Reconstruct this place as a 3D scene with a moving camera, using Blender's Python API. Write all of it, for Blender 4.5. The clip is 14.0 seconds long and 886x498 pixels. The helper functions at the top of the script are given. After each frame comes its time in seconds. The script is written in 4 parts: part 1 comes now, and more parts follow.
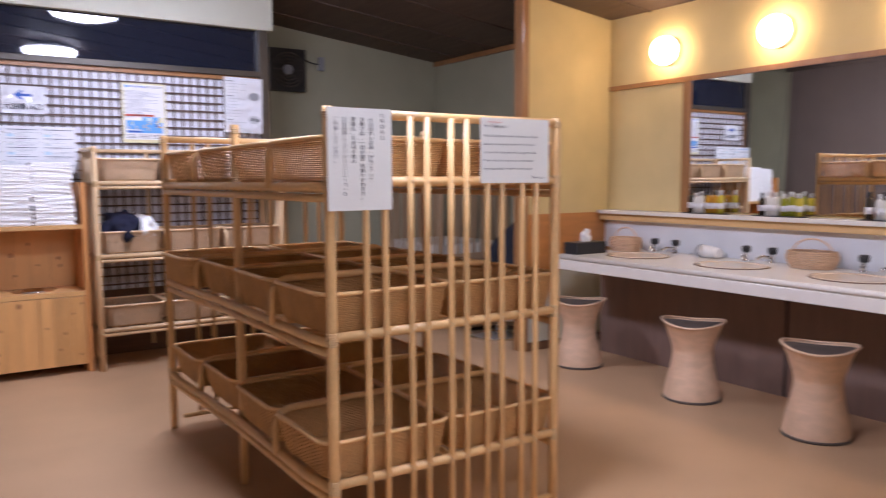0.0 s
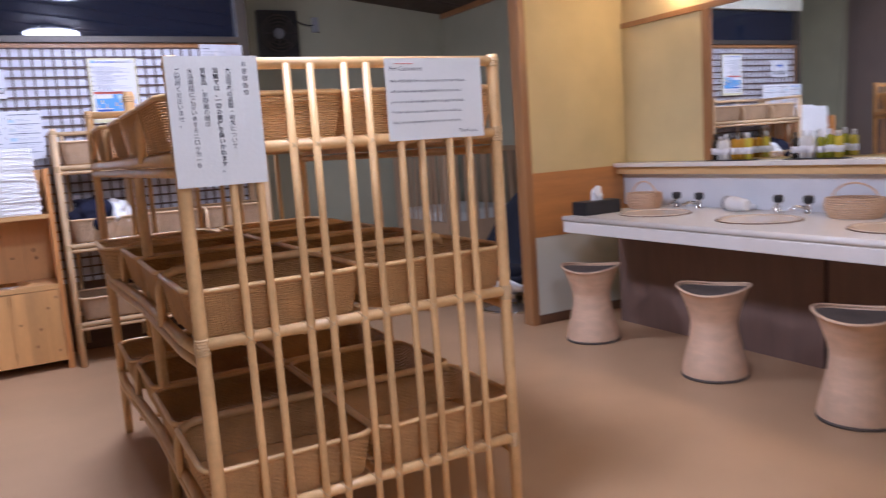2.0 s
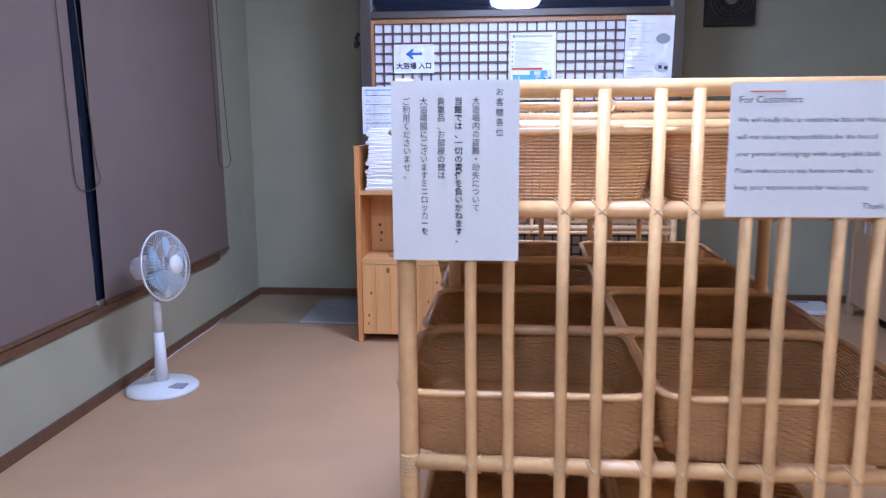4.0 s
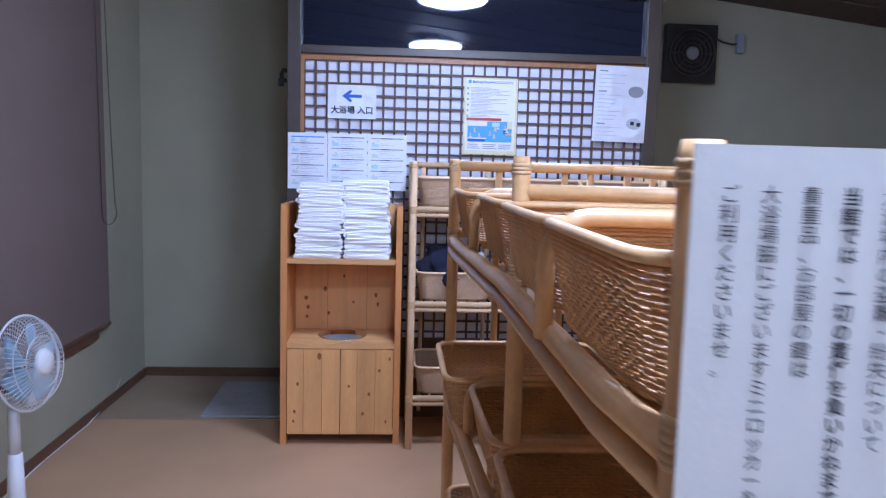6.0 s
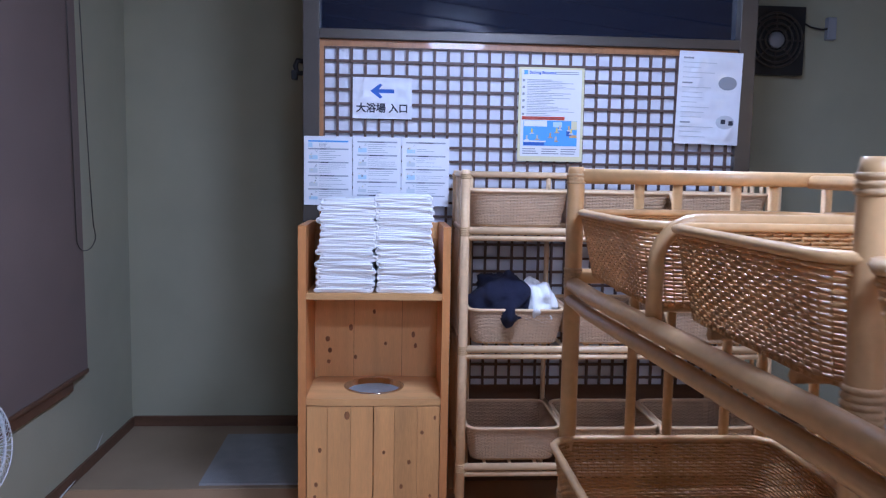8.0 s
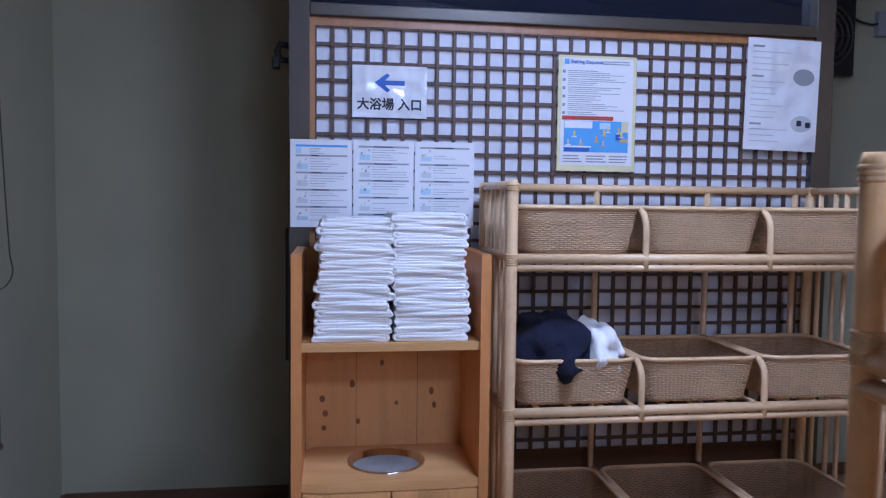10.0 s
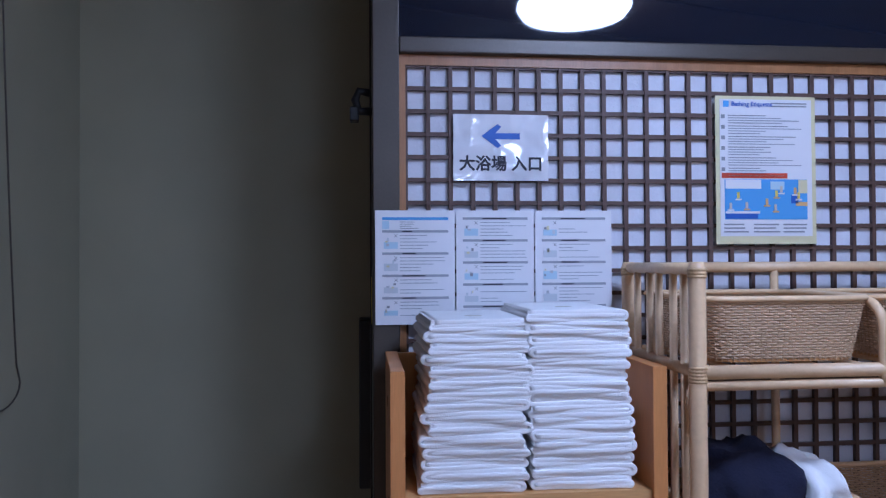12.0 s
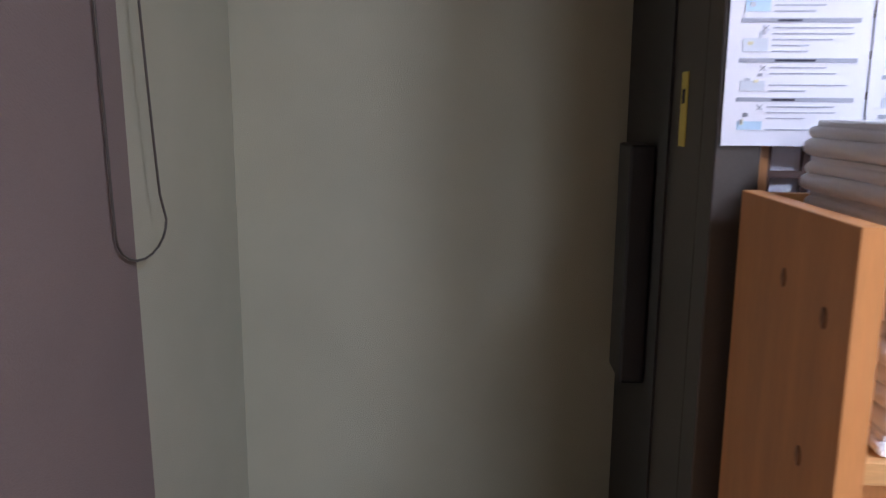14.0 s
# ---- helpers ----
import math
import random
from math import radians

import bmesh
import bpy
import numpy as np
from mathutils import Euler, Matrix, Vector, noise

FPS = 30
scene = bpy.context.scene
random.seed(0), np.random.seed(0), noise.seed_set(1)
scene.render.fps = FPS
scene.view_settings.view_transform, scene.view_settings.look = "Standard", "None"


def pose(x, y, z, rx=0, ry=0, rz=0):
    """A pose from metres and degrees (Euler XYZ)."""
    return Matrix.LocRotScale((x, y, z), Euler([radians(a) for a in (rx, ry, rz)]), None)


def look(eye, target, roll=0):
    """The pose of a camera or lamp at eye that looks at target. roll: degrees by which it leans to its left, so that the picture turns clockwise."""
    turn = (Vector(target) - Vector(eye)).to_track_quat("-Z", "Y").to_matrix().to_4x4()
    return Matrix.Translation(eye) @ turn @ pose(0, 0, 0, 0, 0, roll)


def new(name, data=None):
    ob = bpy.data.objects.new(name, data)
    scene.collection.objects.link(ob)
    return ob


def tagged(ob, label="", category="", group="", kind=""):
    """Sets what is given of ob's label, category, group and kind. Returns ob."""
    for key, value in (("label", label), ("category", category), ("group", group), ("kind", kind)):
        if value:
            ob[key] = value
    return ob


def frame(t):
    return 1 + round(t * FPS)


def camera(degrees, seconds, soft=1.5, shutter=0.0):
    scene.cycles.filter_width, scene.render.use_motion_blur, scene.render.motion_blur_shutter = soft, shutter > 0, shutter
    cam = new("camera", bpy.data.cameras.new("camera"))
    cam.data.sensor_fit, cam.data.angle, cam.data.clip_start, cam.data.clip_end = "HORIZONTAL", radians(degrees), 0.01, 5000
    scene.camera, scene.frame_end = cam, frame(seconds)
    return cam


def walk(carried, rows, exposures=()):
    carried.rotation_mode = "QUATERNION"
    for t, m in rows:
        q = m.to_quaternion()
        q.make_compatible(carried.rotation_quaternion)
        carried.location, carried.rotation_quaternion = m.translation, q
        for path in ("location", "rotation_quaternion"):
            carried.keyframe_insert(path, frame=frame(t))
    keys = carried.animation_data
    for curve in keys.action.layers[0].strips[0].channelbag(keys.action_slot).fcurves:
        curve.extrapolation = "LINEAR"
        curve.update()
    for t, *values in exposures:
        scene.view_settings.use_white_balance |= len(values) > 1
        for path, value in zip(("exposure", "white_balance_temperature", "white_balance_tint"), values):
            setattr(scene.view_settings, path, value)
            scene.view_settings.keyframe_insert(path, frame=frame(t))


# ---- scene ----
cam = camera(60.7, 14.0, soft=1.2, shutter=0.5)
PATH = [
    (0, (0.887, 0.287, 1.203), (1.991, 1.945, 1.018), -0.3),
    (0.5, (0.924, 0.287, 1.191), (2.234, 1.787, 1.004), -0.7),
    (0.9, (1.049, 0.286, 1.183), (2.399, 1.749, 0.991), -2.2),
    (1, (1.093, 0.301, 1.179), (2.431, 1.776, 0.99), -2.4),
    (1.2, (1.184, 0.293, 1.177), (2.47, 1.813, 0.986), -2.9),
    (1.5, (1.302, 0.331, 1.168), (2.501, 1.912, 0.919), -3.7),
    (2, (1.501, 0.464, 1.171), (2.452, 2.202, 0.898), -4.0),
    (2.5, (1.669, 0.587, 1.18), (2.357, 2.45, 0.942), -3.5),
    (2.8, (1.827, 0.671, 1.187), (2.338, 2.589, 0.941), -3.3),
    (3, (1.94, 0.716, 1.207), (2.316, 2.664, 0.95), -1.5),
    (3.3, (2.028, 0.779, 1.281), (2.198, 2.750, 0.987), -1.8),
    (3.6, (2.056, 0.858, 1.342), (2.03, 2.826, 0.99), -1.5),
    (4, (2.017, 1.017, 1.346), (1.827, 2.979, 1.008), -0.4),
    (6.5, (1.528, 1.96, 1.392), (1.703, 3.942, 1.195), 1.4),
    (7, (1.47, 2.164, 1.389), (1.642, 4.148, 1.196), 1.0),
    (7.5, (1.442, 2.353, 1.389), (1.572, 4.34, 1.196), 1.0),
    (9.8, (1.233, 3.162, 1.368), (1.485, 5.141, 1.23), 0.9),
    (10, (1.189, 3.238, 1.353), (1.473, 5.214, 1.224), 0.7),
    (10.5, (1.173, 3.397, 1.367), (1.466, 5.369, 1.214), 0.3),
    (11, (1.153, 3.576, 1.404), (1.367, 5.56, 1.27), -0.2),
    (11.5, (1.098, 3.735, 1.408), (1.247, 5.729, 1.384), -0.2),
    (12, (1.013, 3.881, 1.417), (1.22, 5.87, 1.452), -0.3),
    (12.3, (0.967, 3.961, 1.394), (1.222, 5.944, 1.445), -0.1),
    (12.5, (0.97, 4.065, 1.395), (1.169, 6.054, 1.424), 0.0),
    (12.8, (0.948, 4.204, 1.364), (1.025, 6.203, 1.354), -0.2),
    (13, (0.94, 4.282, 1.353), (0.885, 6.278, 1.234), 1.3),
    (13.5, (0.817, 4.479, 1.338), (0.631, 6.448, 1.039), -0.5),
    (14, (0.679, 4.657, 1.309), (0.579, 6.621, 0.943), 0.4),
]
EXPOSURES = [
    (0.0, -0.12, 6250, 22), (1.0, -0.15, 6250, 22), (1.5, -0.25, 6000, 22), (2.0, -0.2, 5850, 22), (2.5, -0.05, 5600, 21), (3.3, -0.04, 5250, 20), (4.0, 0.02, 5100, 19), (6.5, -0.35, 5000, 17), (7.5, -0.42, 5000, 17),
    (10.0, -0.75, 5000, 17), (12.0, -0.95, 4900, 17), (12.6, -0.9, 4900, 17), (13.0, -0.62, 5250, 17), (13.5, -0.3, 5400, 17), (14.0, 0.2, 5900, 18),
]
walk(cam, [(t, look(eye, target, roll)) for t, eye, target, roll in PATH], EXPOSURES)

# ---- world and exposure ----
world = bpy.data.worlds.new("world")
scene.world = world
world.use_nodes = True
world.node_tree.nodes["Background"].inputs[0].default_value = (0.02, 0.022, 0.03, 1)
world.node_tree.nodes["Background"].inputs[1].default_value = 0.3
CEILING_GLOW, VANITY_GLOW = 80.0, 29.0

# ---- materials ----
def mat(name, color, rough=0.6, var=0.15, scale=8.0, bump=0.1, fine=120.0, metal=0.0, stretch=(1, 1, 1), rand=0.0, spec=0.5, coat=0.0):
    m = bpy.data.materials.new(name)
    m.use_nodes = True
    nt = m.node_tree
    b = nt.nodes["Principled BSDF"]
    b.inputs["Roughness"].default_value = rough
    b.inputs["Metallic"].default_value = metal
    b.inputs["Specular IOR Level"].default_value = spec
    b.inputs["Coat Weight"].default_value = coat
    tc = nt.nodes.new("ShaderNodeTexCoord")
    mp = nt.nodes.new("ShaderNodeMapping")
    mp.inputs["Scale"].default_value = stretch
    nt.links.new(tc.outputs["Object"], mp.inputs["Vector"])
    n1 = nt.nodes.new("ShaderNodeTexNoise")
    n1.inputs["Scale"].default_value, n1.inputs["Detail"].default_value = scale, 4
    n2 = nt.nodes.new("ShaderNodeTexNoise")
    n2.inputs["Scale"].default_value, n2.inputs["Detail"].default_value = fine, 2
    for n in (n1, n2):
        nt.links.new(mp.outputs["Vector"], n.inputs["Vector"])
    mix = nt.nodes.new("ShaderNodeMath")
    mix.operation = "MULTIPLY_ADD"
    nt.links.new(n2.outputs["Fac"], mix.inputs[0])
    mix.inputs[1].default_value = 0.5
    nt.links.new(n1.outputs["Fac"], mix.inputs[2])
    src = mix.outputs[0]
    if rand:
        oi = nt.nodes.new("ShaderNodeObjectInfo")
        ma = nt.nodes.new("ShaderNodeMath")
        ma.operation = "MULTIPLY_ADD"
        nt.links.new(oi.outputs["Random"], ma.inputs[0])
        ma.inputs[1].default_value = rand
        nt.links.new(src, ma.inputs[2])
        src = ma.outputs[0]
    ramp = nt.nodes.new("ShaderNodeMapRange")
    ramp.inputs["From Min"].default_value, ramp.inputs["From Max"].default_value = 0.45, 1.05 + rand
    ramp.inputs["To Min"].default_value, ramp.inputs["To Max"].default_value = 1 - var, 1 + var
    nt.links.new(src, ramp.inputs["Value"])
    mul = nt.nodes.new("ShaderNodeVectorMath")
    mul.operation = "SCALE"
    mul.inputs[0].default_value = color[:3]
    nt.links.new(ramp.outputs["Result"], mul.inputs["Scale"])
    nt.links.new(mul.outputs["Vector"], b.inputs["Base Color"])
    if bump:
        bp = nt.nodes.new("ShaderNodeBump")
        bp.inputs["Strength"].default_value, bp.inputs["Distance"].default_value = bump, 0.004
        nt.links.new(n2.outputs["Fac"], bp.inputs["Height"])
        nt.links.new(bp.outputs["Normal"], b.inputs["Normal"])
    return m


def glow(name, color, strength):
    m = bpy.data.materials.new(name)
    m.use_nodes = True
    b = m.node_tree.nodes["Principled BSDF"]
    b.inputs["Base Color"].default_value = (0.8, 0.8, 0.8, 1)
    b.inputs["Emission Color"].default_value = (*color, 1)
    b.inputs["Emission Strength"].default_value = strength
    return m


def plain(name, color, rough=0.5, metal=0.0, spec=0.5, trans=0.0):
    m = bpy.data.materials.new(name)
    m.use_nodes = True
    b = m.node_tree.nodes["Principled BSDF"]
    b.inputs["Base Color"].default_value = (*color, 1)
    b.inputs["Roughness"].default_value, b.inputs["Metallic"].default_value = rough, metal
    b.inputs["Specular IOR Level"].default_value = spec
    b.inputs["Transmission Weight"].default_value = trans
    return m


M_FLOOR = mat("vinyl floor", (0.52, 0.32, 0.175), 0.42, 0.09, 2.5, 0.12, 260)
M_FLOOR2 = mat("inner floor", (0.34, 0.25, 0.16), 0.55, 0.12, 3, 0.15, 200)
M_GREEN = mat("grey green wallpaper", (0.40, 0.385, 0.275), 0.85, 0.08, 3, 0.5, 420)
M_YELLOW = mat("straw wallpaper", (0.68, 0.54, 0.27), 0.8, 0.08, 4, 0.4, 380)
M_CREAM = mat("cream plaster", (0.62, 0.62, 0.52), 0.85, 0.05, 4, 0.3, 300)
M_ORANGE = mat("orange wood panel", (0.55, 0.235, 0.07), 0.45, 0.16, 3, 0.08, 60, stretch=(1, 1, 9))
M_CEIL = mat("dark brown ceiling boards", (0.10, 0.065, 0.05), 0.6, 0.25, 3, 0.2, 50, stretch=(8, 1, 1))
M_POST = mat("brown varnished wood", (0.36, 0.17, 0.065), 0.35, 0.22, 5, 0.08, 70, stretch=(6, 6, 0.5), coat=0.3)
M_TRIM = mat("dark stained wood", (0.13, 0.065, 0.035), 0.45, 0.25, 5, 0.1, 70, stretch=(0.6, 6, 6))
M_FRAME = mat("bronze aluminium frame", (0.085, 0.072, 0.06), 0.38, 0.12, 4, 0.05, 150, metal=0.35)
M_LATTICE = mat("lattice bar wood", (0.10, 0.058, 0.045), 0.55, 0.25, 6, 0.1, 90, rand=0.2)
M_PAPER = mat("shoji paper", (0.72, 0.73, 0.80), 0.85, 0.05, 6, 0.15, 160)
M_GLASS_DARK = plain("night window glass", (0.012, 0.016, 0.03), 0.03, 0.0, 0.9)
M_RATTAN = mat("rattan pole", (0.72, 0.445, 0.195), 0.36, 0.22, 9, 0.12, 70, rand=0.25, coat=0.1)
M_BIND = mat("rattan binding", (0.60, 0.40, 0.20), 0.5, 0.2, 30, 0.3, 220)
M_WEAVE = mat("woven rattan strand", (0.61, 0.335, 0.122), 0.48, 0.26, 14, 0.25, 180, rand=0.2)
M_RATTAN2 = mat("pale rattan pole", (0.74, 0.52, 0.30), 0.38, 0.18, 9, 0.12, 70, rand=0.25, coat=0.1)
M_WEAVE2 = mat("pale woven strand", (0.62, 0.43, 0.265), 0.45, 0.22, 14, 0.25, 180, rand=0.2)
M_WEAVE_IN = mat("woven basket bottom", (0.58, 0.32, 0.12), 0.55, 0.25, 20, 0.6, 260)
M_PALE = mat("pale woven cane", (0.72, 0.48, 0.31), 0.5, 0.15, 14, 0.6, 240, stretch=(1, 1, 2))
M_SEAT = mat("dark stool seat", (0.10, 0.075, 0.06), 0.7, 0.2, 12, 0.3, 160)
M_PINE = mat("knotty pine", (0.66, 0.35, 0.125), 0.42, 0.3, 3.2, 0.06, 60, stretch=(5, 5, 0.5), rand=0.5)
M_PINEH = mat("pine shelf board", (0.68, 0.38, 0.145), 0.42, 0.18, 3.2, 0.06, 60, stretch=(0.5, 5, 5))
M_PINED = mat("orange pine edge", (0.62, 0.27, 0.085), 0.4, 0.15, 4, 0.06, 60, stretch=(5, 5, 0.5))
M_KNOT = mat("pine knot", (0.26, 0.105, 0.035), 0.5, 0.3, 60, 0.1, 200)
M_TOWEL = mat("white towelling", (0.91, 0.91, 0.915), 0.95, 0.03, 20, 0.45, 500)
M_SHEET = plain("printed sheet", (0.80, 0.80, 0.83), 0.5)
M_LAMI = plain("laminated sheet", (0.80, 0.81, 0.86), 0.1, 0, 0.6)
def wavy(m, scale, distance):
    """Gentle buckling of a laminated sheet."""
    nt = m.node_tree
    tc, nz, bp = nt.nodes.new("ShaderNodeTexCoord"), nt.nodes.new("ShaderNodeTexNoise"), nt.nodes.new("ShaderNodeBump")
    nz.inputs["Scale"].default_value, nz.inputs["Detail"].default_value = scale, 1.5
    bp.inputs["Strength"].default_value, bp.inputs["Distance"].default_value = 1.0, distance
    nt.links.new(tc.outputs["Object"], nz.inputs["Vector"])
    nt.links.new(nz.outputs["Fac"], bp.inputs["Height"])
    nt.links.new(bp.outputs["Normal"], m.node_tree.nodes["Principled BSDF"].inputs["Normal"])


wavy(M_LAMI, 7.0, 0.055)
M_NOTE = mat("matte notice paper", (0.74, 0.74, 0.70), 0.7, 0.03, 6, 0.1, 90)
M_INK = plain("black ink", (0.025, 0.025, 0.04), 0.6)
M_GREY = plain("grey print", (0.30, 0.31, 0.34), 0.6)
M_LGREY = plain("pale grey print", (0.52, 0.54, 0.58), 0.6)
M_BLUE = plain("blue print", (0.035, 0.12, 0.50), 0.5)
M_SKY = plain("light blue print", (0.12, 0.38, 0.78), 0.5)
M_PALEBLUE = plain("pale blue print", (0.50, 0.68, 0.80), 0.5)
M_RED = plain("red print", (0.62, 0.09, 0.05), 0.5)
M_YELL = plain("yellow print", (0.80, 0.66, 0.13), 0.5)
M_TAN = plain("tan print", (0.70, 0.45, 0.20), 0.5)
M_MARK = plain("faded beige print", (0.62, 0.58, 0.52), 0.9)
M_PALEYELL = plain("pale yellow print", (0.74, 0.69, 0.42), 0.4)
M_FAINT = plain("faint drawing ink", (0.62, 0.66, 0.70), 0.6)
M_BAND = plain("grey heading band", (0.36, 0.38, 0.43), 0.6)
M_BLACK = mat("black plastic", (0.018, 0.018, 0.02), 0.45, 0.2, 8, 0.1, 200)
M_BLIND = mat("brown roller blind fabric", (0.185, 0.138, 0.118), 0.85, 0.08, 3, 0.5, 320)
M_WHITE = mat("white plastic", (0.80, 0.80, 0.80), 0.35, 0.03, 5, 0.02, 100)
M_COUNTER = mat("cream counter laminate", (0.80, 0.75, 0.68), 0.25, 0.04, 10, 0.02, 90)
M_SINK = mat("beige ceramic basin", (0.72, 0.58, 0.44), 0.12, 0.03, 5, 0.0, 90)
M_SPLASH = mat("white splash tile", (0.74, 0.75, 0.77), 0.25, 0.04, 6, 0.03, 100)
M_APRON = mat("brown apron panel", (0.22, 0.14, 0.11), 0.5, 0.12, 5, 0.08, 90, stretch=(5, 5, 0.7))
M_MIRROR = plain("mirror silver", (0.86, 0.88, 0.86), 0.015, 1.0)
M_CHROME = plain("chrome", (0.75, 0.76, 0.78), 0.12, 1.0)
M_GLASS = plain("clear plastic", (0.9, 0.92, 0.93), 0.1, 0, 0.5, 0.7)
M_LAMPRIM = plain("lamp holder", (0.55, 0.48, 0.36), 0.4)
M_NAVY = mat("navy cotton", (0.008, 0.009, 0.028), 0.95, 0.3, 12, 0.6, 200)
M_DARKCUSH = mat("dark upholstery", (0.02, 0.022, 0.035), 0.8, 0.2, 10, 0.4, 200)
M_CRIB = mat("varnished beech", (0.42, 0.28, 0.17), 0.45, 0.15, 5, 0.05, 80, stretch=(5, 5, 0.6))
M_MAT = mat("grey bath mat", (0.40, 0.40, 0.39), 0.95, 0.12, 12, 0.9, 260)
M_CABLE = plain("white cable", (0.7, 0.7, 0.68), 0.5)
M_CEIL_GLOW = glow("ceiling lamp diffuser", (0.77, 0.84, 1.0), CEILING_GLOW)
M_VAN_GLOW = glow("vanity globe glass", (1.0, 0.72, 0.40), VANITY_GLOW)


# ---- mesh helpers ----
def box(bm, x0, x1, y0, y1, z0, z1, bev=0.0):
    r = bmesh.ops.create_cube(bm, size=1)
    vs = r["verts"]
    for v in vs:
        v.co = Vector((x0 + (v.co.x + 0.5) * (x1 - x0), y0 + (v.co.y + 0.5) * (y1 - y0), z0 + (v.co.z + 0.5) * (z1 - z0)))
    if bev:
        es = list({e for v in vs for e in v.link_edges})
        bmesh.ops.bevel(bm, geom=es, offset=bev, segments=2, affect="EDGES", profile=0.5)
    return bm


def pipe(bm, pts, r, n=8, caps=True):
    """A round bar along points; r is one radius or one for each point."""
    pts = [Vector(p) for p in pts]
    rs = r if isinstance(r, (list, tuple)) else [r] * len(pts)
    rings, up = [], None
    for i, p in enumerate(pts):
        d = (pts[min(i + 1, len(pts) - 1)] - pts[max(i - 1, 0)]).normalized()
        if up is None:
            up = d.orthogonal().normalized()
        up = (up - d * up.dot(d)).normalized()
        side = d.cross(up)
        rings.append([bm.verts.new(p + rs[i] * (math.cos(2 * math.pi * k / n) * up + math.sin(2 * math.pi * k / n) * side)) for k in range(n)])
    for a, b in zip(rings, rings[1:]):
        for k in range(n):
            f = bm.faces.new((a[k], a[(k + 1) % n], b[(k + 1) % n], b[k]))
            f.smooth = True
    if caps:
        bm.faces.new(rings[0][::-1])
        bm.faces.new(rings[-1])
    return bm


def lathe(bm, prof, n=28, c=(0, 0, 0), axis="z"):
    rings = []
    for r, h in prof:
        ring = []
        for k in range(n):
            a = 2 * math.pi * k / n
            p = (r * math.cos(a), r * math.sin(a), h)
            if axis == "x":
                p = (h, p[0], p[1])
            elif axis == "y":
                p = (p[0], h, p[1])
            ring.append(bm.verts.new(Vector(c) + Vector(p)))
        rings.append(ring)
    for a, b in zip(rings, rings[1:]):
        for k in range(n):
            f = bm.faces.new((a[k], a[(k + 1) % n], b[(k + 1) % n], b[k]))
            f.smooth = True
    bm.faces.new(rings[0][::-1])
    bm.faces.new(rings[-1])
    return bm


def mesh_of(name, bm, material):
    bmesh.ops.recalc_face_normals(bm, faces=bm.faces)
    me = bpy.data.meshes.new(name)
    bm.to_mesh(me)
    bm.free()
    me.materials.append(material)
    return me


def part(name, bm, material, parent=None, label=""):
    ob = new(name, mesh_of(name, bm, material))
    if parent:
        ob.parent = parent
    if label:
        ob["label"] = label
    return ob


def thing(name, label, category, at=(0, 0, 0), rz=0, group="", kind=""):
    ob = new(name)
    ob.matrix_basis = pose(*at, 0, 0, rz)
    return tagged(ob, label, category, group, kind)


def B(*a, **k):
    return box(bmesh.new(), *a, **k)


def structure(name, bm, material, label, category):
    return tagged(part(name, bm, material), label, category, kind="structure")


def lettering(name, text, size, m, parent, material, line=1.0, align="LEFT", bold=0.0):
    """Words with the built-in font, as a flat mesh at pose m under parent."""
    cu = bpy.data.curves.new(name, "FONT")
    cu.body, cu.size, cu.space_line, cu.align_x, cu.offset, cu.extrude = text, size, line, align, bold, 0.0
    cu.resolution_u = 2
    tmp = bpy.data.objects.new("tmp", cu)
    scene.collection.objects.link(tmp)
    me = bpy.data.meshes.new_from_object(tmp.evaluated_get(bpy.context.evaluated_depsgraph_get()))
    bpy.data.objects.remove(tmp)
    me.materials.clear()
    me.materials.append(material)
    ob = new(name, me)
    ob.parent = parent
    ob.matrix_basis = m
    return ob


def ceil_z(x):
    return 2.53 - 0.116 * (x - 3.4)


# ---- structure ----
X0, X1, Y0, Y1 = 0.02, 5.03, -1.3, 6.65
LAT = 5.866
structure("floor", B(X0 - 0.2, X1 + 0.2, Y0 - 0.2, Y1 + 0.2, -0.1, 0), M_FLOOR, "tan vinyl floor with soft sheen", "floor")
structure("floor_inner", B(X0, 1.03, 5.80, Y1, 0.0, 0.004), M_FLOOR2, "darker brown floor strip by the bath door", "floor")
H = 3.1
bm = bmesh.new()
for lo in (0.0, 0.12):
    for x, y in ((X0 - 0.2, Y0 - 0.2), (X1 + 0.2, Y0 - 0.2), (X1 + 0.2, Y1 + 0.2), (X0 - 0.2, Y1 + 0.2)):
        bm.verts.new((x, y, ceil_z(x) + lo))
bm.verts.ensure_lookup_table()
v = bm.verts
for q in ((0, 1, 2, 3), (4, 5, 6, 7), (0, 1, 5, 4), (1, 2, 6, 5), (2, 3, 7, 6), (3, 0, 4, 7)):
    bm.faces.new([v[k] for k in q])
# narrow battens that follow the slope
for k in range(1, 14):
    y = Y0 + k * 0.58
    for a, b in ((X0, X1),):
        r = bmesh.ops.create_cube(bm, size=1)["verts"]
        for w in r:
            x = a + (w.co.x + 0.5) * (b - a)
            w.co = Vector((x, y + w.co.y * 0.012, ceil_z(x) - 0.004 + w.co.z * 0.01))
structure("ceiling", bm, M_CEIL, "sloping dark brown boarded ceiling", "ceiling")
structure("wall_west", B(X0 - 0.15, X0, Y0 - 0.15, Y1 + 0.15, 0, H), M_GREEN, "grey-green papered wall behind the blinds", "wall")
structure("wall_north", B(X0, X1, Y1, Y1 + 0.15, 0, H), M_GREEN, "grey-green papered back wall", "wall")
structure("wall_south", B(X0, X1, Y0 - 0.15, Y0, 0, H), M_GREEN, "plain grey-green wall", "wall")
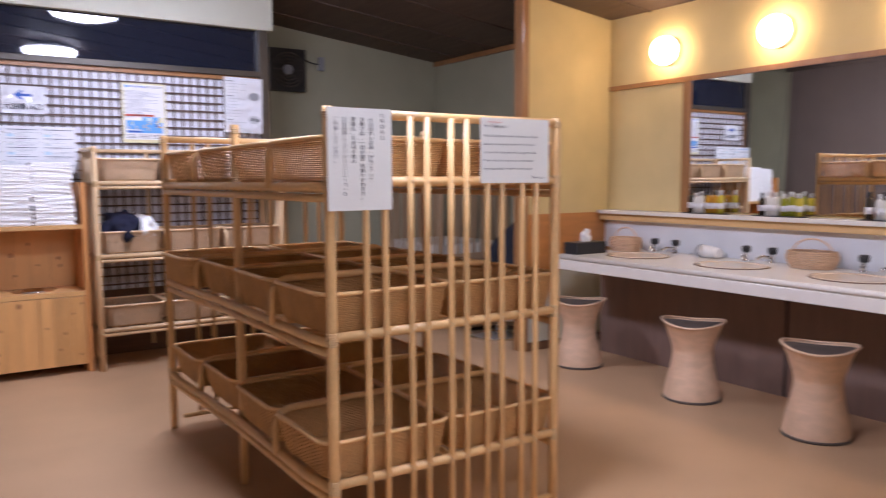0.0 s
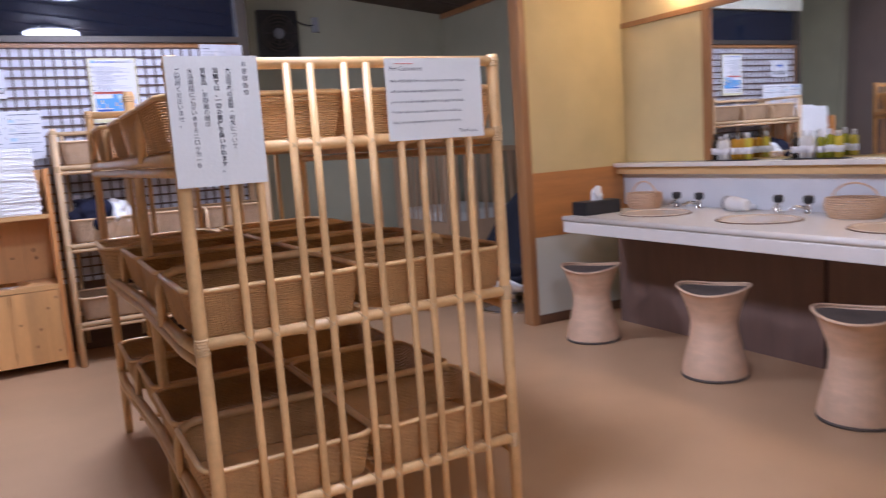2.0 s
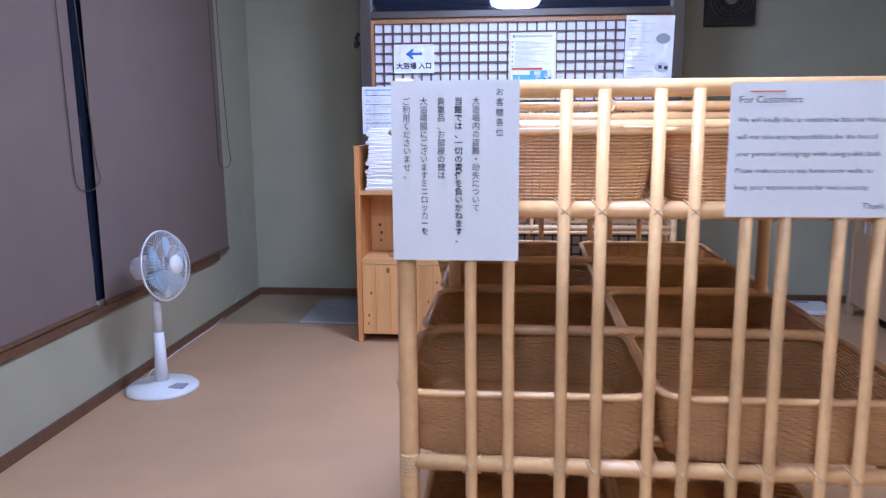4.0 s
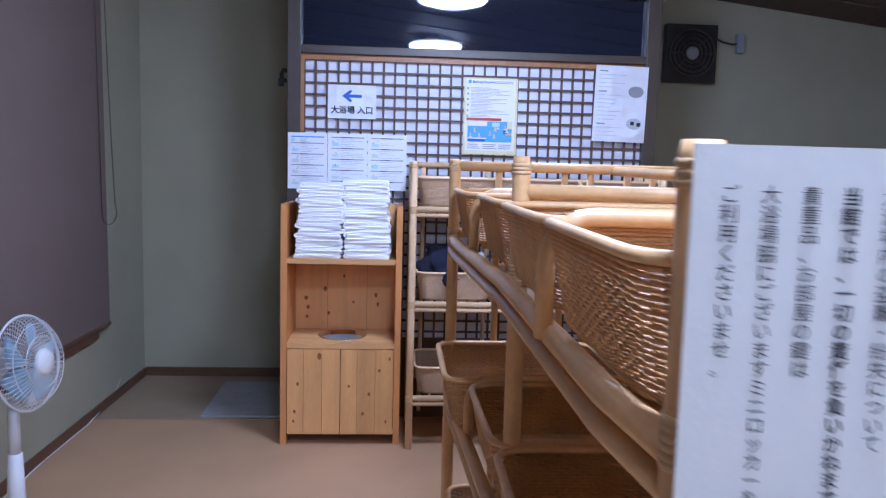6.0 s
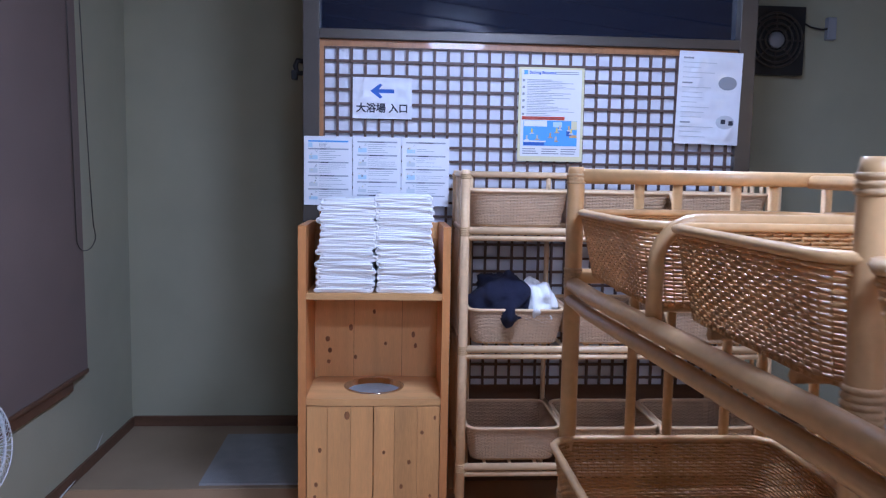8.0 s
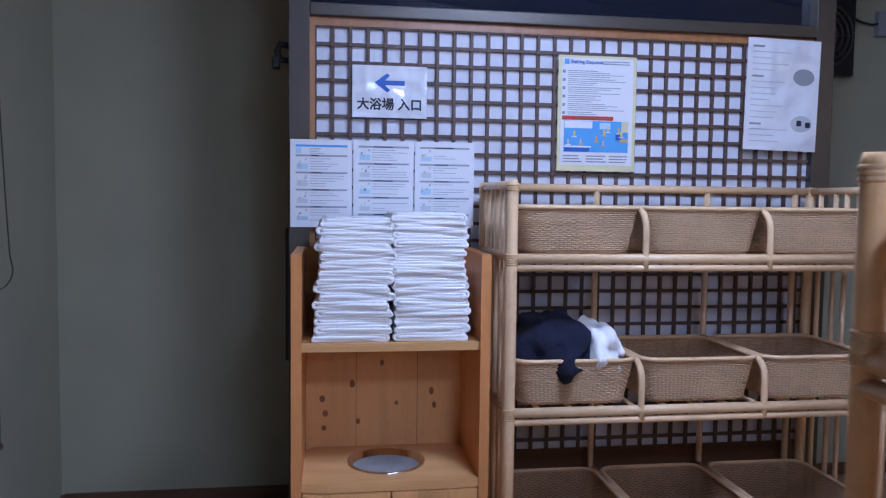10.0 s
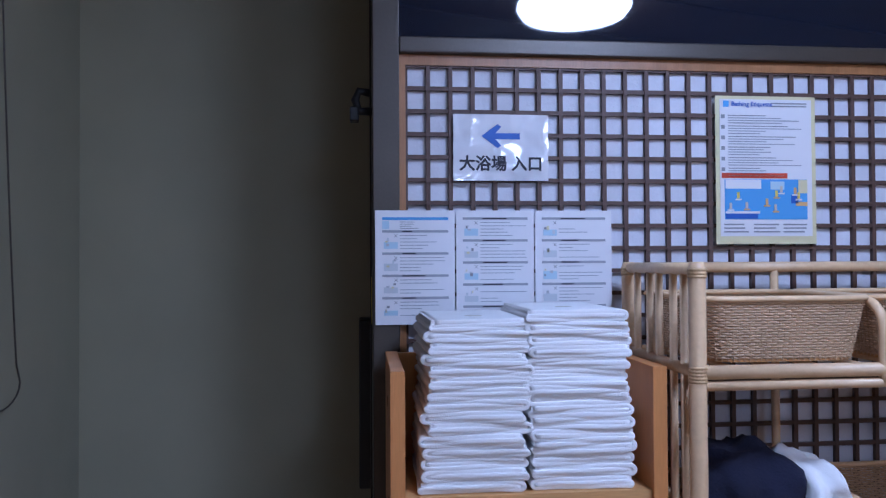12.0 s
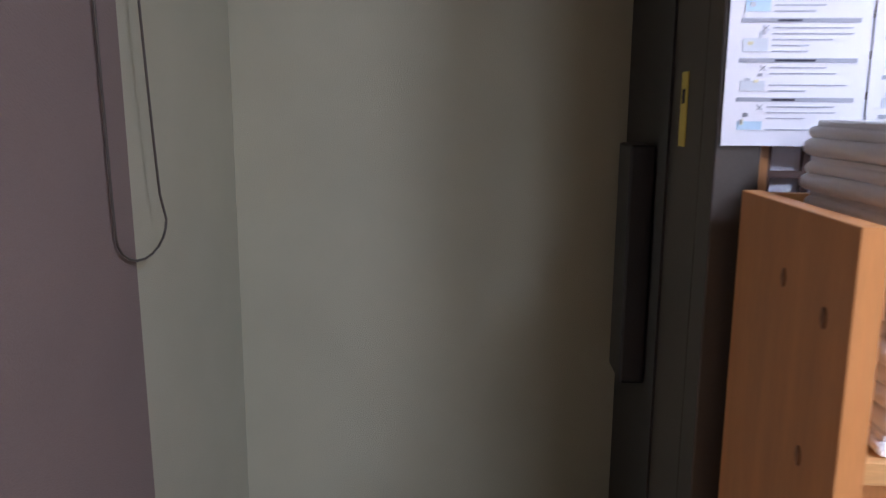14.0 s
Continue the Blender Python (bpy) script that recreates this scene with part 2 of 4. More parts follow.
structure("wall_east_alcove", B(X1, X1 + 0.15, 4.36, Y1 + 0.15, 0, H), M_GREEN, "grey-green alcove wall", "wall")
structure("wall_east_vanity", B(X1, X1 + 0.15, Y0 - 0.15, 4.29, 0, H), M_YELLOW, "straw-yellow papered vanity wall", "wall")
# partition stub
structure("partition", B(4.25, X1 + 0.15, 4.29, 4.36, 0, 2.6), M_YELLOW, "straw-yellow papered partition stub", "wall")
structure("partition_band", B(4.25, X1, 4.280, 4.2895, 0.555, 0.955), M_ORANGE, "orange-brown wooden band on the partition", "wall panel")
structure("partition_lower", B(4.25, X1, 4.284, 4.2895, 0.06, 0.553), M_CREAM, "pale green lower panel of the partition", "wall panel")
structure("partition_post", B(4.195, 4.25, 4.275, 4.37, 0, 2.6, bev=0.006), M_POST, "brown varnished post at the partition end", "post")
structure("partition_base", B(4.25, X1, 4.278, 4.2895, 0, 0.058), M_TRIM, "dark wooden skirting", "baseboard")
structure("baseboard_west", B(X0, X0 + 0.012, Y0, Y1, 0, 0.055), M_TRIM, "dark wooden skirting", "baseboard")
structure("baseboard_north", B(X0 + 0.012, X1, Y1 - 0.012, Y1, 0.004, 0.06), M_TRIM, "dark wooden skirting", "baseboard")
structure("baseboard_alcove", B(X1 - 0.012, X1, 4.36, Y1 - 0.012, 0, 0.06), M_TRIM, "dark wooden skirting", "baseboard")
structure("cornice_north", B(3.05, X1, Y1 - 0.02, Y1, 0, 0.045), M_POST, "brown wooden cornice strip under the ceiling", "trim")
bpy.data.objects["cornice_north"].matrix_basis = Matrix.Translation((0, 0, 2.53 + 0.116 * 3.4 - 0.046)) @ Matrix(((1, 0, 0, 0), (0, 1, 0, 0), (-0.116, 0, 1, 0), (0, 0, 0, 1)))
structure("cornice_alcove", B(X1 - 0.02, X1, 4.36, Y1 - 0.02, ceil_z(X1) - 0.047, ceil_z(X1) - 0.002), M_POST, "brown wooden cornice strip", "trim")

# lattice partition block: side walls, lintel, frame, glass, lattice
structure("lattice_side_east", B(2.945, 3.01, LAT + 0.06, Y1, 0, H), M_GREEN, "side of the lattice partition", "wall")
structure("lattice_lintel", B(1.03, 3.05, LAT - 0.03, LAT + 0.08, 2.315, H), M_CREAM, "cream plastered wall over the window", "wall")
structure("lattice_post_west", B(1.035, 1.105, LAT - 0.02, LAT + 0.06, 0, 2.315, bev=0.003), M_FRAME, "bronze metal post of the window frame", "frame")
structure("lattice_post_east", B(2.945, 3.02, LAT - 0.02, LAT + 0.06, 0, 2.315, bev=0.003), M_FRAME, "bronze metal post of the window frame", "frame")
structure("lattice_transom", B(1.105, 2.945, LAT - 0.025, LAT + 0.05, 1.965, 2.008, bev=0.004), M_FRAME, "bronze metal transom rail", "frame")
structure("lattice_head", B(1.105, 2.945, LAT - 0.005, LAT + 0.05, 1.937, 1.965), M_POST, "reddish wooden rail over the lattice", "trim")
structure("lattice_jamb", B(1.105, 1.122, LAT - 0.005, LAT + 0.05, 0.45, 1.937), M_POST, "reddish wooden jamb of the lattice", "trim")
structure("lattice_plinth", B(1.105, 2.945, LAT, LAT + 0.05, 0, 0.45), M_TRIM, "dark wooden plinth under the lattice", "wall panel")
structure("window_1", B(1.105, 2.945, LAT + 0.03, LAT + 0.04, 2.008, 2.315), M_GLASS_DARK, "dark transom window glass reflecting the lamps", "window")
structure("window_1_back", B(1.105, 2.945, LAT + 0.045, LAT + 0.055, 2.008, 2.315), M_BLACK, "dark void behind the window", "window")
shoji = thing("lattice_screen", "white paper screen behind a fine dark wooden lattice", "screen", kind="structure")
part("paper", B(1.122, 2.945, LAT + 0.012, LAT + 0.02, 0.45, 1.937), M_PAPER, shoji)
me_v = mesh_of("upright_bar", B(-0.0055, 0.0055, -0.006, 0.006, 0.45, 1.937), M_LATTICE)
me_h = mesh_of("cross_bar", B(1.122, 2.945, -0.005, 0.005, -0.0055, 0.0055), M_LATTICE)
for k in range(31):
    o = new("upright_bar", me_v)
    o.parent, o.location = shoji, (1.122 + 0.0597 * k, LAT + 0.004, 0)
for k in range(25):
    o = new("cross_bar", me_h)
    o.parent, o.location = shoji, (0, LAT + 0.0045, 1.937 - 0.0605 * k)

# bath door on the west side of the lattice block
door = thing("door_1", "dark grey metal sliding door with a black pull", "door", kind="structure")
part("stile", B(1.035, 1.075, LAT + 0.06, 6.13, 0.004, H), M_FRAME, door)
part("leaf", B(1.05, 1.08, 6.13, Y1, 0.004, H), M_BLACK, door)
part("rail", B(1.030, 1.05, 6.13, 6.20, 0.004, 2.2), M_BLACK, door)
part("pull", B(0.995, 1.05, 6.30, 6.44, 0.70, 1.235, bev=0.006), M_BLACK, door, "black vertical door pull")
part("warning_sticker", B(1.0325, 1.0345, 6.02, 6.06, 1.245, 1.375), M_YELL, door, "yellow warning sticker")
part("sticker_mark", B(1.0312, 1.0324, 6.032, 6.048, 1.32, 1.345), M_INK, door)
bm = bmesh.new()
pipe(bm, [(1.035, 5.95, 1.83), (1.0, 5.95, 1.83), (0.99, 5.95, 1.86), (1.0, 5.95, 1.885), (1.03, 5.95, 1.88)], 0.012)
box(bm, 0.975, 1.0, 5.93, 5.97, 1.80, 1.84, bev=0.004)
part("door_hook", bm, M_BLACK, door, "black door hook")

# ---- blinds and left wall ----
BLINDS = ((4.41, 6.0), (2.70, 4.33), (0.95, 2.63), (-0.80, 0.88))
structure("window_2", B(0.021, 0.026, -0.75, 5.9, 0.5, 2.45), M_GLASS_DARK, "dark night window behind the blinds", "window")
structure("window_sill", B(X0, X0 + 0.022, -0.85, 5.86, 0.425, 0.47, bev=0.003), M_TRIM, "dark wooden sill strip below the blinds", "window sill")
for a, b in BLINDS:
    bl = thing("roller_blind", "brown fabric roller blind pulled down over the window", "blind", group="roller blinds")
    fab = part("fabric", B(0.045, 0.048, a, b, 0.485, 2.55), M_BLIND, bl)
    for v in fab.data.vertices:
        if v.co.z > 1 and v.co.y > (a + b) / 2:
            v.co.y -= 0.05
    part("bottom_bar", B(0.037, 0.056, a, b, 0.474, 0.494, bev=0.004), M_TRIM, bl, "dark bottom bar")
    part("roller", pipe(bmesh.new(), [(0.055, a, 2.56), (0.055, b, 2.56)], 0.03, 12), M_BLIND, bl)
    bm = bmesh.new()
    zs = [2.5 - 0.04 * k for k in range(38)]
    L = [(0.056, b - 0.10 + 0.035 * (1.05 - z), z) for z in zs if z > 1.1]
    loop = [(0.056, b + 0.005 + 0.105 * math.cos(math.pi + math.pi * k / 10), 1.09 - 0.06 * math.sin(math.pi * k / 10)) for k in range(11)]
    Rr = [(0.056, b + 0.11 - 0.14 * ((z - 1.03) / 1.5) ** 0.7, z) for z in reversed(zs) if z > 1.1]
    pipe(bm, L + loop + Rr, 0.0026, 5)
    part("chain", bm, M_FRAME, bl, "thin beaded pull chain")

# ---- rattan racks ----
def wrap(bm, c, r, n=5, h=0.007):
    prof = []
    for k in range(n):
        z = c[2] + (k - n / 2) * h
        prof += [(r * 1.01, z - h * 0.5), (r * 1.11, z - h * 0.22), (r * 1.11, z + h * 0.22), (r * 1.01, z + h * 0.49)]
    return lathe(bm, prof, 12, (c[0], c[1], 0))


def rounded(hx, hy, r, n=6):
    out = []
    for cx, cy, a0 in ((hx - r, hy - r, 0), (-hx + r, hy - r, 90), (-hx + r, -hy + r, 180), (hx - r, -hy + r, 270)):
        for k in range(n + 1):
            a = radians(a0 + 90 * k / n)
            out.append((cx + r * math.cos(a), cy + r * math.sin(a)))
    return out


def even(loop, count):
    pts = [Vector((*p, 0)) for p in loop] + [Vector((*loop[0], 0))]
    d = [0]
    for a, b in zip(pts, pts[1:]):
        d.append(d[-1] + (b - a).length)
    out, j = [], 0
    for k in range(count):
        s = d[-1] * k / count
        while d[j + 1] < s:
            j += 1
        f = (s - d[j]) / max(d[j + 1] - d[j], 1e-9)
        out.append(pts[j].lerp(pts[j + 1], f))
    return out


def basket_meshes(hx, hy, h, strand, rim_mat):
    """Walls woven of single strands round upright stakes, a rolled rim and a bottom; open at the top."""
    stakes = 2 * round((hx + hy) * 4 / 0.0145 / 2)
    top = even(rounded(hx, hy, 0.05), stakes * 2)
    bot = even(rounded(hx - 0.022, hy - 0.022, 0.045), stakes * 2)
    bm = bmesh.new()
    rows = int((h - 0.012) / 0.0056)
    for j in range(rows):
        f = (j + 0.5) / rows
        ring = []
        for k in range(stakes * 2):
            p = bot[k].lerp(top[k], f)
            nrm = Vector((p.x, p.y, 0)).normalized()
            s = 0.0013 if (k + 2 * (j % 2)) % 4 < 2 else -0.0013
            z = 0.006 + f * (h - 0.012)
            c = Vector((p.x, p.y, z)) + nrm * s
            ring.append([bm.verts.new(c + nrm * 0.0016 * a + Vector((0, 0, 0.0027 * b))) for a, b in ((1, 0), (-0.5, 1), (-0.5, -1))])
        for k in range(len(ring)):
            a, b = ring[k], ring[(k + 1) % len(ring)]
            for q in range(3):
                fc = bm.faces.new((a[q], a[(q + 1) % 3], b[(q + 1) % 3], b[q]))
                fc.smooth = True
    for k in range(0, stakes * 2, 2):
        a, b = bot[k], top[k]
        pipe(bm, [(a.x, a.y, 0.002), (b.x, b.y, h - 0.004)], 0.0016, 3, False)
    walls = mesh_of("woven_wall", bm, strand)
    bm = bmesh.new()
    pts = [Vector((p.x, p.y, h)) for p in even(rounded(hx, hy, 0.05), 56)]
    n = 8
    rings = []
    for k, p in enumerate(pts):
        d = (pts[(k + 1) % 56] - pts[k - 1]).normalized()
        side = Vector((d.y, -d.x, 0))
        rings.append([bm.verts.new(p + 0.0085 * (math.cos(2 * math.pi * q / n) * side + math.sin(2 * math.pi * q / n) * Vector((0, 0, 0.8)))) for q in range(n)])
    for k in range(56):
        a, b = rings[k], rings[(k + 1) % 56]
        for q in range(n):
            bm.faces.new((a[q], a[(q + 1) % n], b[(q + 1) % n], b[q])).smooth = True
    rim = mesh_of("rim", bm, rim_mat)
    bm = bmesh.new()
    lo = [bm.verts.new((p.x, p.y, 0.0)) for p in even(rounded(hx - 0.024, hy - 0.024, 0.045), 40)]
    hi = [bm.verts.new((p.x, p.y, 0.006)) for p in even(rounded(hx - 0.024, hy - 0.024, 0.045), 40)]
    bm.faces.new(lo[::-1])
    bm.faces.new(hi)
    for k in range(40):
        bm.faces.new((lo[k], lo[(k + 1) % 40], hi[(k + 1) % 40], hi[k]))
    return walls, rim, mesh_of("base", bm, M_WEAVE_IN)


def basket(meshes, at, label, group, rz=0.0):
    ob = thing("wicker_basket", label, "basket", at, rz, group)
    for nm, me in zip(("woven_wall", "rim", "base"), meshes):
        o = new(nm, me)
        o.parent = ob
        if nm == "woven_wall":
            tagged(o, kind="stuff")
    return ob


def joint(bm, a, b, r):
    pipe(bm, [a, b], r, 10)


POLE, RAIL, SPIN = 0.0172, 0.0150, 0.0105
SHELVES = (0.285, 0.735, 1.195)

# large double rack, 1.815..2.70 by 2.295..4.0
rack = thing("rattan_rack", "large honey-coloured rattan rack holding two rows of baskets", "rack")
RX0, RX1, RY0, RY1, RH = 1.834, 2.70, 2.295, 4.01, 1.412
RM = 3.155
SWAY = {RY0: -0.004, RM: 0.010, RY1: -0.046}
for xs in (RX0, RX1):
    for y in (RY0, RM, RY1):
        x = xs + SWAY[y] if xs == RX0 else xs
        bm = bmesh.new()
        pipe(bm, [(x, y, 0), (x, y, 0.5), (x, y, 1.0), (x, y, RH - 0.012), (x, y, RH)], [POLE, POLE * 1.04, POLE * 0.97, POLE, POLE * 0.86], 12)
        part("post", bm, M_RATTAN, rack)
        for z in SHELVES:
            part("binding", wrap(bmesh.new(), (x, y, z), POLE, 6), M_BIND, rack, "cane lashing")
        part("binding", wrap(bmesh.new(), (x, y, RH - 0.02), POLE, 3), M_BIND, rack, "cane lashing")
for y, yo in ((RY0, 0), (RY1, 0)):
    for z in (*SHELVES, RH - 0.018):
        part("end_rail", pipe(bmesh.new(), [(RX0 + SWAY[y], y, z), (RX1, y, z)], RAIL, 10), M_RATTAN, rack)
    part("foot_rail", pipe(bmesh.new(), [(RX0, y, 0.05), (RX1, y, 0.05)], 0.011, 8), M_RATTAN, rack)
    fr = (0.125, 0.20, 0.305, 0.375, 0.478, 0.548, 0.645, 0.715, 0.815, 0.885) if y == RY0 else (0.10, 0.19, 0.33, 0.42, 0.55, 0.64, 0.77, 0.86)
    for f in fr:
        x = RX0 + f * (RX1 - RX0)
        yy = y - 0.012 if y == RY0 else y + 0.012
        z1 = RH - 0.02
        part("spindle", pipe(bmesh.new(), [(x, yy, 0.05), (x + 0.002, yy, 0.5), (x - 0.001, yy, 1.0), (x, yy, z1)], SPIN, 8), M_RATTAN, rack)
RUN = ((RY0, 0.0), (RY0 + 0.16, 0.018), (RM, 0.022), (RY1 - 0.16, 0.020), (RY1, 0.0))
for x, sg in ((RX0, -1), (RX1, 1)):
    lean = {RY0: SWAY[RY0], RY0 + 0.16: 0.0, RM: 0.004, RY1 - 0.16: -0.03, RY1: SWAY[RY1]} if sg < 0 else {q: 0.0 for q, _ in RUN}
    for z in SHELVES:
        part("side_rail", pipe(bmesh.new(), [(x + lean[q] + sg * w, q, z - 0.016) for q, w in RUN], RAIL * 1.05, 10), M_RATTAN, rack)
        part("lower_rail", pipe(bmesh.new(), [(x + lean[q] + sg * (w + 0.004), q, z - 0.047) for q, w in RUN], 0.0125, 8), M_RATTAN, rack)
for z in SHELVES:
    part("centre_rail", pipe(bmesh.new(), [((RX0 + RX1) / 2, RY0, z - 0.004), ((RX0 + RX1) / 2, RY1, z - 0.004)], 0.012, 8), M_RATTAN, rack)
    for k in range(8):
        y = RY0 + 0.14 + k * 0.205
        part("cross_slat", pipe(bmesh.new(), [(RX0, y, z - 0.002), (RX1, y, z - 0.002)], 0.0085, 6), M_RATTAN, rack)
    up = 0.152 if z > 1 else 0.125
    part("cross_bar", pipe(bmesh.new(), [(RX0, RM, z + up), (RX1, RM, z + up)], 0.0145, 10), M_RATTAN, rack)
    for y in ((RY0 + RM) / 2 - 0.022, (RM + RY1) / 2):
        hx0, hx1 = RX0 - 0.03, RX1 + 0.03
        pts = [(hx0, y, z - 0.02)]
        for k in range(7):
            a = math.pi / 2 * k / 6
            pts.append((hx0 + 0.06 - 0.06 * math.cos(a), y, z + 0.075 + 0.06 * math.sin(a)))
        pts += [(hx1 - (p[0] - hx0), y, p[2]) for p in reversed(pts)]
        part("divider_hoop", pipe(bmesh.new(), pts, 0.0125, 8), M_RATTAN, rack, "bent rattan hoop between baskets")
# lengthwise rail over the middle, from the far end rail to a short stub on the cross bar
RC = (RX0 + RX1) / 2
part("top_rail", pipe(bmesh.new(), [(RC, RY1, RH - 0.022), (RC + 0.002, 3.6, RH - 0.028), (RC, RM - 0.012, RH - 0.032)], 0.0135, 10), M_RATTAN, rack)
part("top_cross_rail", pipe(bmesh.new(), [(RC + 0.012, RM, RH - 0.033), (RX1, RM, RH - 0.036)], 0.0135, 10), M_RATTAN, rack)
part("stub", pipe(bmesh.new(), [(RC, RM, SHELVES[2]), (RC, RM, RH - 0.03)], 0.0135, 10), M_RATTAN, rack)
for y in (RM - 0.012, RM + 0.012):
    ring = [(RC + 0.0165 * math.cos(math.pi * k / 6), y + 0.004 * math.sin(math.pi * k / 3), RH - 0.032 + 0.0165 * math.sin(math.pi * k / 6)) for k in range(13)]
    part("binding", pipe(bmesh.new(), ring, 0.0035, 6), M_BIND, rack, "cane lashing")
# crossed cane lashings where the spindles meet the near end rails
def lash_mesh():
    bm = bmesh.new()
    for sg in (1, -1):
        pipe(bm, [(sg * 0.013 * u, -0.023 + 0.016 * abs(u) ** 1.5, 0.014 * u) for u in (-1.2, -0.8, -0.4, 0, 0.4, 0.8, 1.2)], 0.0022, 5)
    return mesh_of("lashing", bm, M_BIND)
LASH = lash_mesh()
for z in SHELVES:
    for f in (0.125, 0.20, 0.305, 0.375, 0.478, 0.548, 0.645, 0.715, 0.815, 0.885):
        o = new("lashing", LASH)
        o.parent, o.location = rack, (RX0 + f * (RX1 - RX0), RY0, z)
BIG = basket_meshes(0.229, 0.2075, 0.123, M_WEAVE, M_RATTAN)
rnd = random.Random(4)
for j, z in enumerate(SHELVES):
    for i in range(2):
        for k in range(4):
            x = RX0 + 0.199 + i * 0.466
            if i == 0 and k == 3:
                x -= 0.06 if j == 1 else 0.015
            y = RY0 + 0.215 + k * 0.4265 - (0.0, 0.018, 0.008, 0.0)[k]
            basket(BIG, (x + rnd.uniform(-0.004, 0.004), y + rnd.uniform(-0.004, 0.004), z + 0.006), "empty honey-brown woven rattan basket on the rack shelf", "baskets on the large rack", rnd.uniform(-0.8, 0.8))

# small rack in front of the lattice
small = thing("rattan_shelf", "low rattan shelf unit with wicker baskets before the lattice", "rack")
SX0, SX1, SY0, SY1 = 1.70, 2.915, 5.39, 5.80
SS = (0.255, 0.725, 1.185)
for x in (SX0, SX1):
    for y in (SY0, SY1):
        part("post", pipe(bmesh.new(), [(x, y, 0), (x, y, 0.7), (x, y, 1.40), (x, y, 1.415)], [0.018, 0.0185, 0.018, 0.014], 12), M_RATTAN2, small)
        for z in SS:
            part("binding", wrap(bmesh.new(), (x, y, z), 0.018), M_BIND, small, "cane lashing")
        part("binding", wrap(bmesh.new(), (x, y, 1.395), 0.018, 3), M_BIND, small, "cane lashing")
    part("top_rail", pipe(bmesh.new(), [(x, SY0, 1.40), (x, SY1, 1.40)], 0.013, 8), M_RATTAN2, small)
    for z in SS:
        part("side_rail", pipe(bmesh.new(), [(x, SY0, z), (x, SY1, z)], 0.014, 8), M_RATTAN2, small)
    for f in (0.16, 0.3, 0.5, 0.64, 0.84):
        y = SY0 + f * (SY1 - SY0)
        part("spindle", pipe(bmesh.new(), [(x, y, 0.06), (x, y, 1.40)], 0.009, 6), M_RATTAN2, small)
part("back_rail", pipe(bmesh.new(), [(SX0, SY1, 1.40), (SX1, SY1, 1.40)], 0.014, 10), M_RATTAN2, small)
for f in (0.05, 0.33, 0.67, 0.95):
    x = SX0 + f * (SX1 - SX0)
    part("back_spindle", pipe(bmesh.new(), [(x, SY1, 0.06), (x, SY1, 1.40)], 0.011, 8), M_RATTAN2, small)
for z in SS:
    part("front_rail", pipe(bmesh.new(), [(SX0, SY0, z), (SX1, SY0, z)], 0.015, 10), M_RATTAN2, small)
    part("lower_rail", pipe(bmesh.new(), [(SX0, SY0 - 0.002, z - 0.028), (SX1, SY0 - 0.002, z - 0.028)], 0.0105, 8), M_RATTAN2, small)
    part("back_bar", pipe(bmesh.new(), [(SX0, SY1, z), (SX1, SY1, z)], 0.014, 8), M_RATTAN2, small)
    for k in range(1, 12):
        x = SX0 + k * (SX1 - SX0) / 12
        part("slat", pipe(bmesh.new(), [(x, SY0, z), (x, SY1, z)], 0.007, 6), M_RATTAN2, small)
    for x in (SX0 + 0.41, SX0 + 0.81):
        pts = [(x, SY0 - 0.004, z - 0.03), (x, SY0 - 0.004, z)]
        for k in range(7):
            a = math.pi / 2 * k / 6
            pts.append((x, SY0 + 0.056 - 0.06 * math.cos(a), z + 0.085 + 0.06 * math.sin(a)))
        pts.append((x, SY1, z + 0.145))
        part("divider_hoop", pipe(bmesh.new(), pts, 0.0105, 8), M_RATTAN2, small, "bent rattan hoop between baskets")
SMALL = basket_meshes(0.188, 0.19, 0.135, M_WEAVE2, M_RATTAN2)
for j, z in enumerate(SS):
    for k in range(3):
        lab = "wicker basket holding dark clothes and a white towel" if (j, k) == (1, 0) else "empty pale wicker basket on the shelf unit"
        basket(SMALL, (SX0 + 0.212 + k * 0.398, SY0 + 0.197, z + 0.016), lab, "baskets on the shelf unit")


def cloth_lump(name, label, c, size, material, seed, drape):
    bm = bmesh.new()
    bmesh.ops.create_icosphere(bm, subdivisions=4, radius=1)
    for v in bm.verts:
        n = noise.noise(v.co * 1.7 + Vector((seed, 0, 0))) * 0.35 + noise.noise(v.co * 4.5 + Vector((0, seed, 0))) * 0.13
        ridge = 0.05 * math.sin(9 * v.co.x + 5 * v.co.y + 6 * n + seed) + 0.035 * math.sin(17 * v.co.y - 11 * v.co.z + 9 * n)
        v.co *= 1 + n + ridge
        v.co = Vector((v.co.x * size[0], v.co.y * size[1], v.co.z * size[2]))
        if v.co.y < -size[1] * 0.45:
            v.co.z -= drape * min(1, (-v.co.y - size[1] * 0.45) / (size[1] * 0.5))
    for f in bm.faces:
        f.smooth = True
    ob = part(name, bm, material)
    ob.location = c
    return tagged(ob, label, "clothes")


cloth_lump("dark_clothes", "crumpled navy clothes piled in a basket", (1.87, 5.55, 0.905), (0.122, 0.155, 0.095), M_NAVY, 5.3, 0.028)
cloth_lump("white_towel", "crumpled white towel hanging over a basket rim", (2.012, 5.545, 0.892), (0.07, 0.15, 0.085), M_TOWEL, 1.9, 0.02)

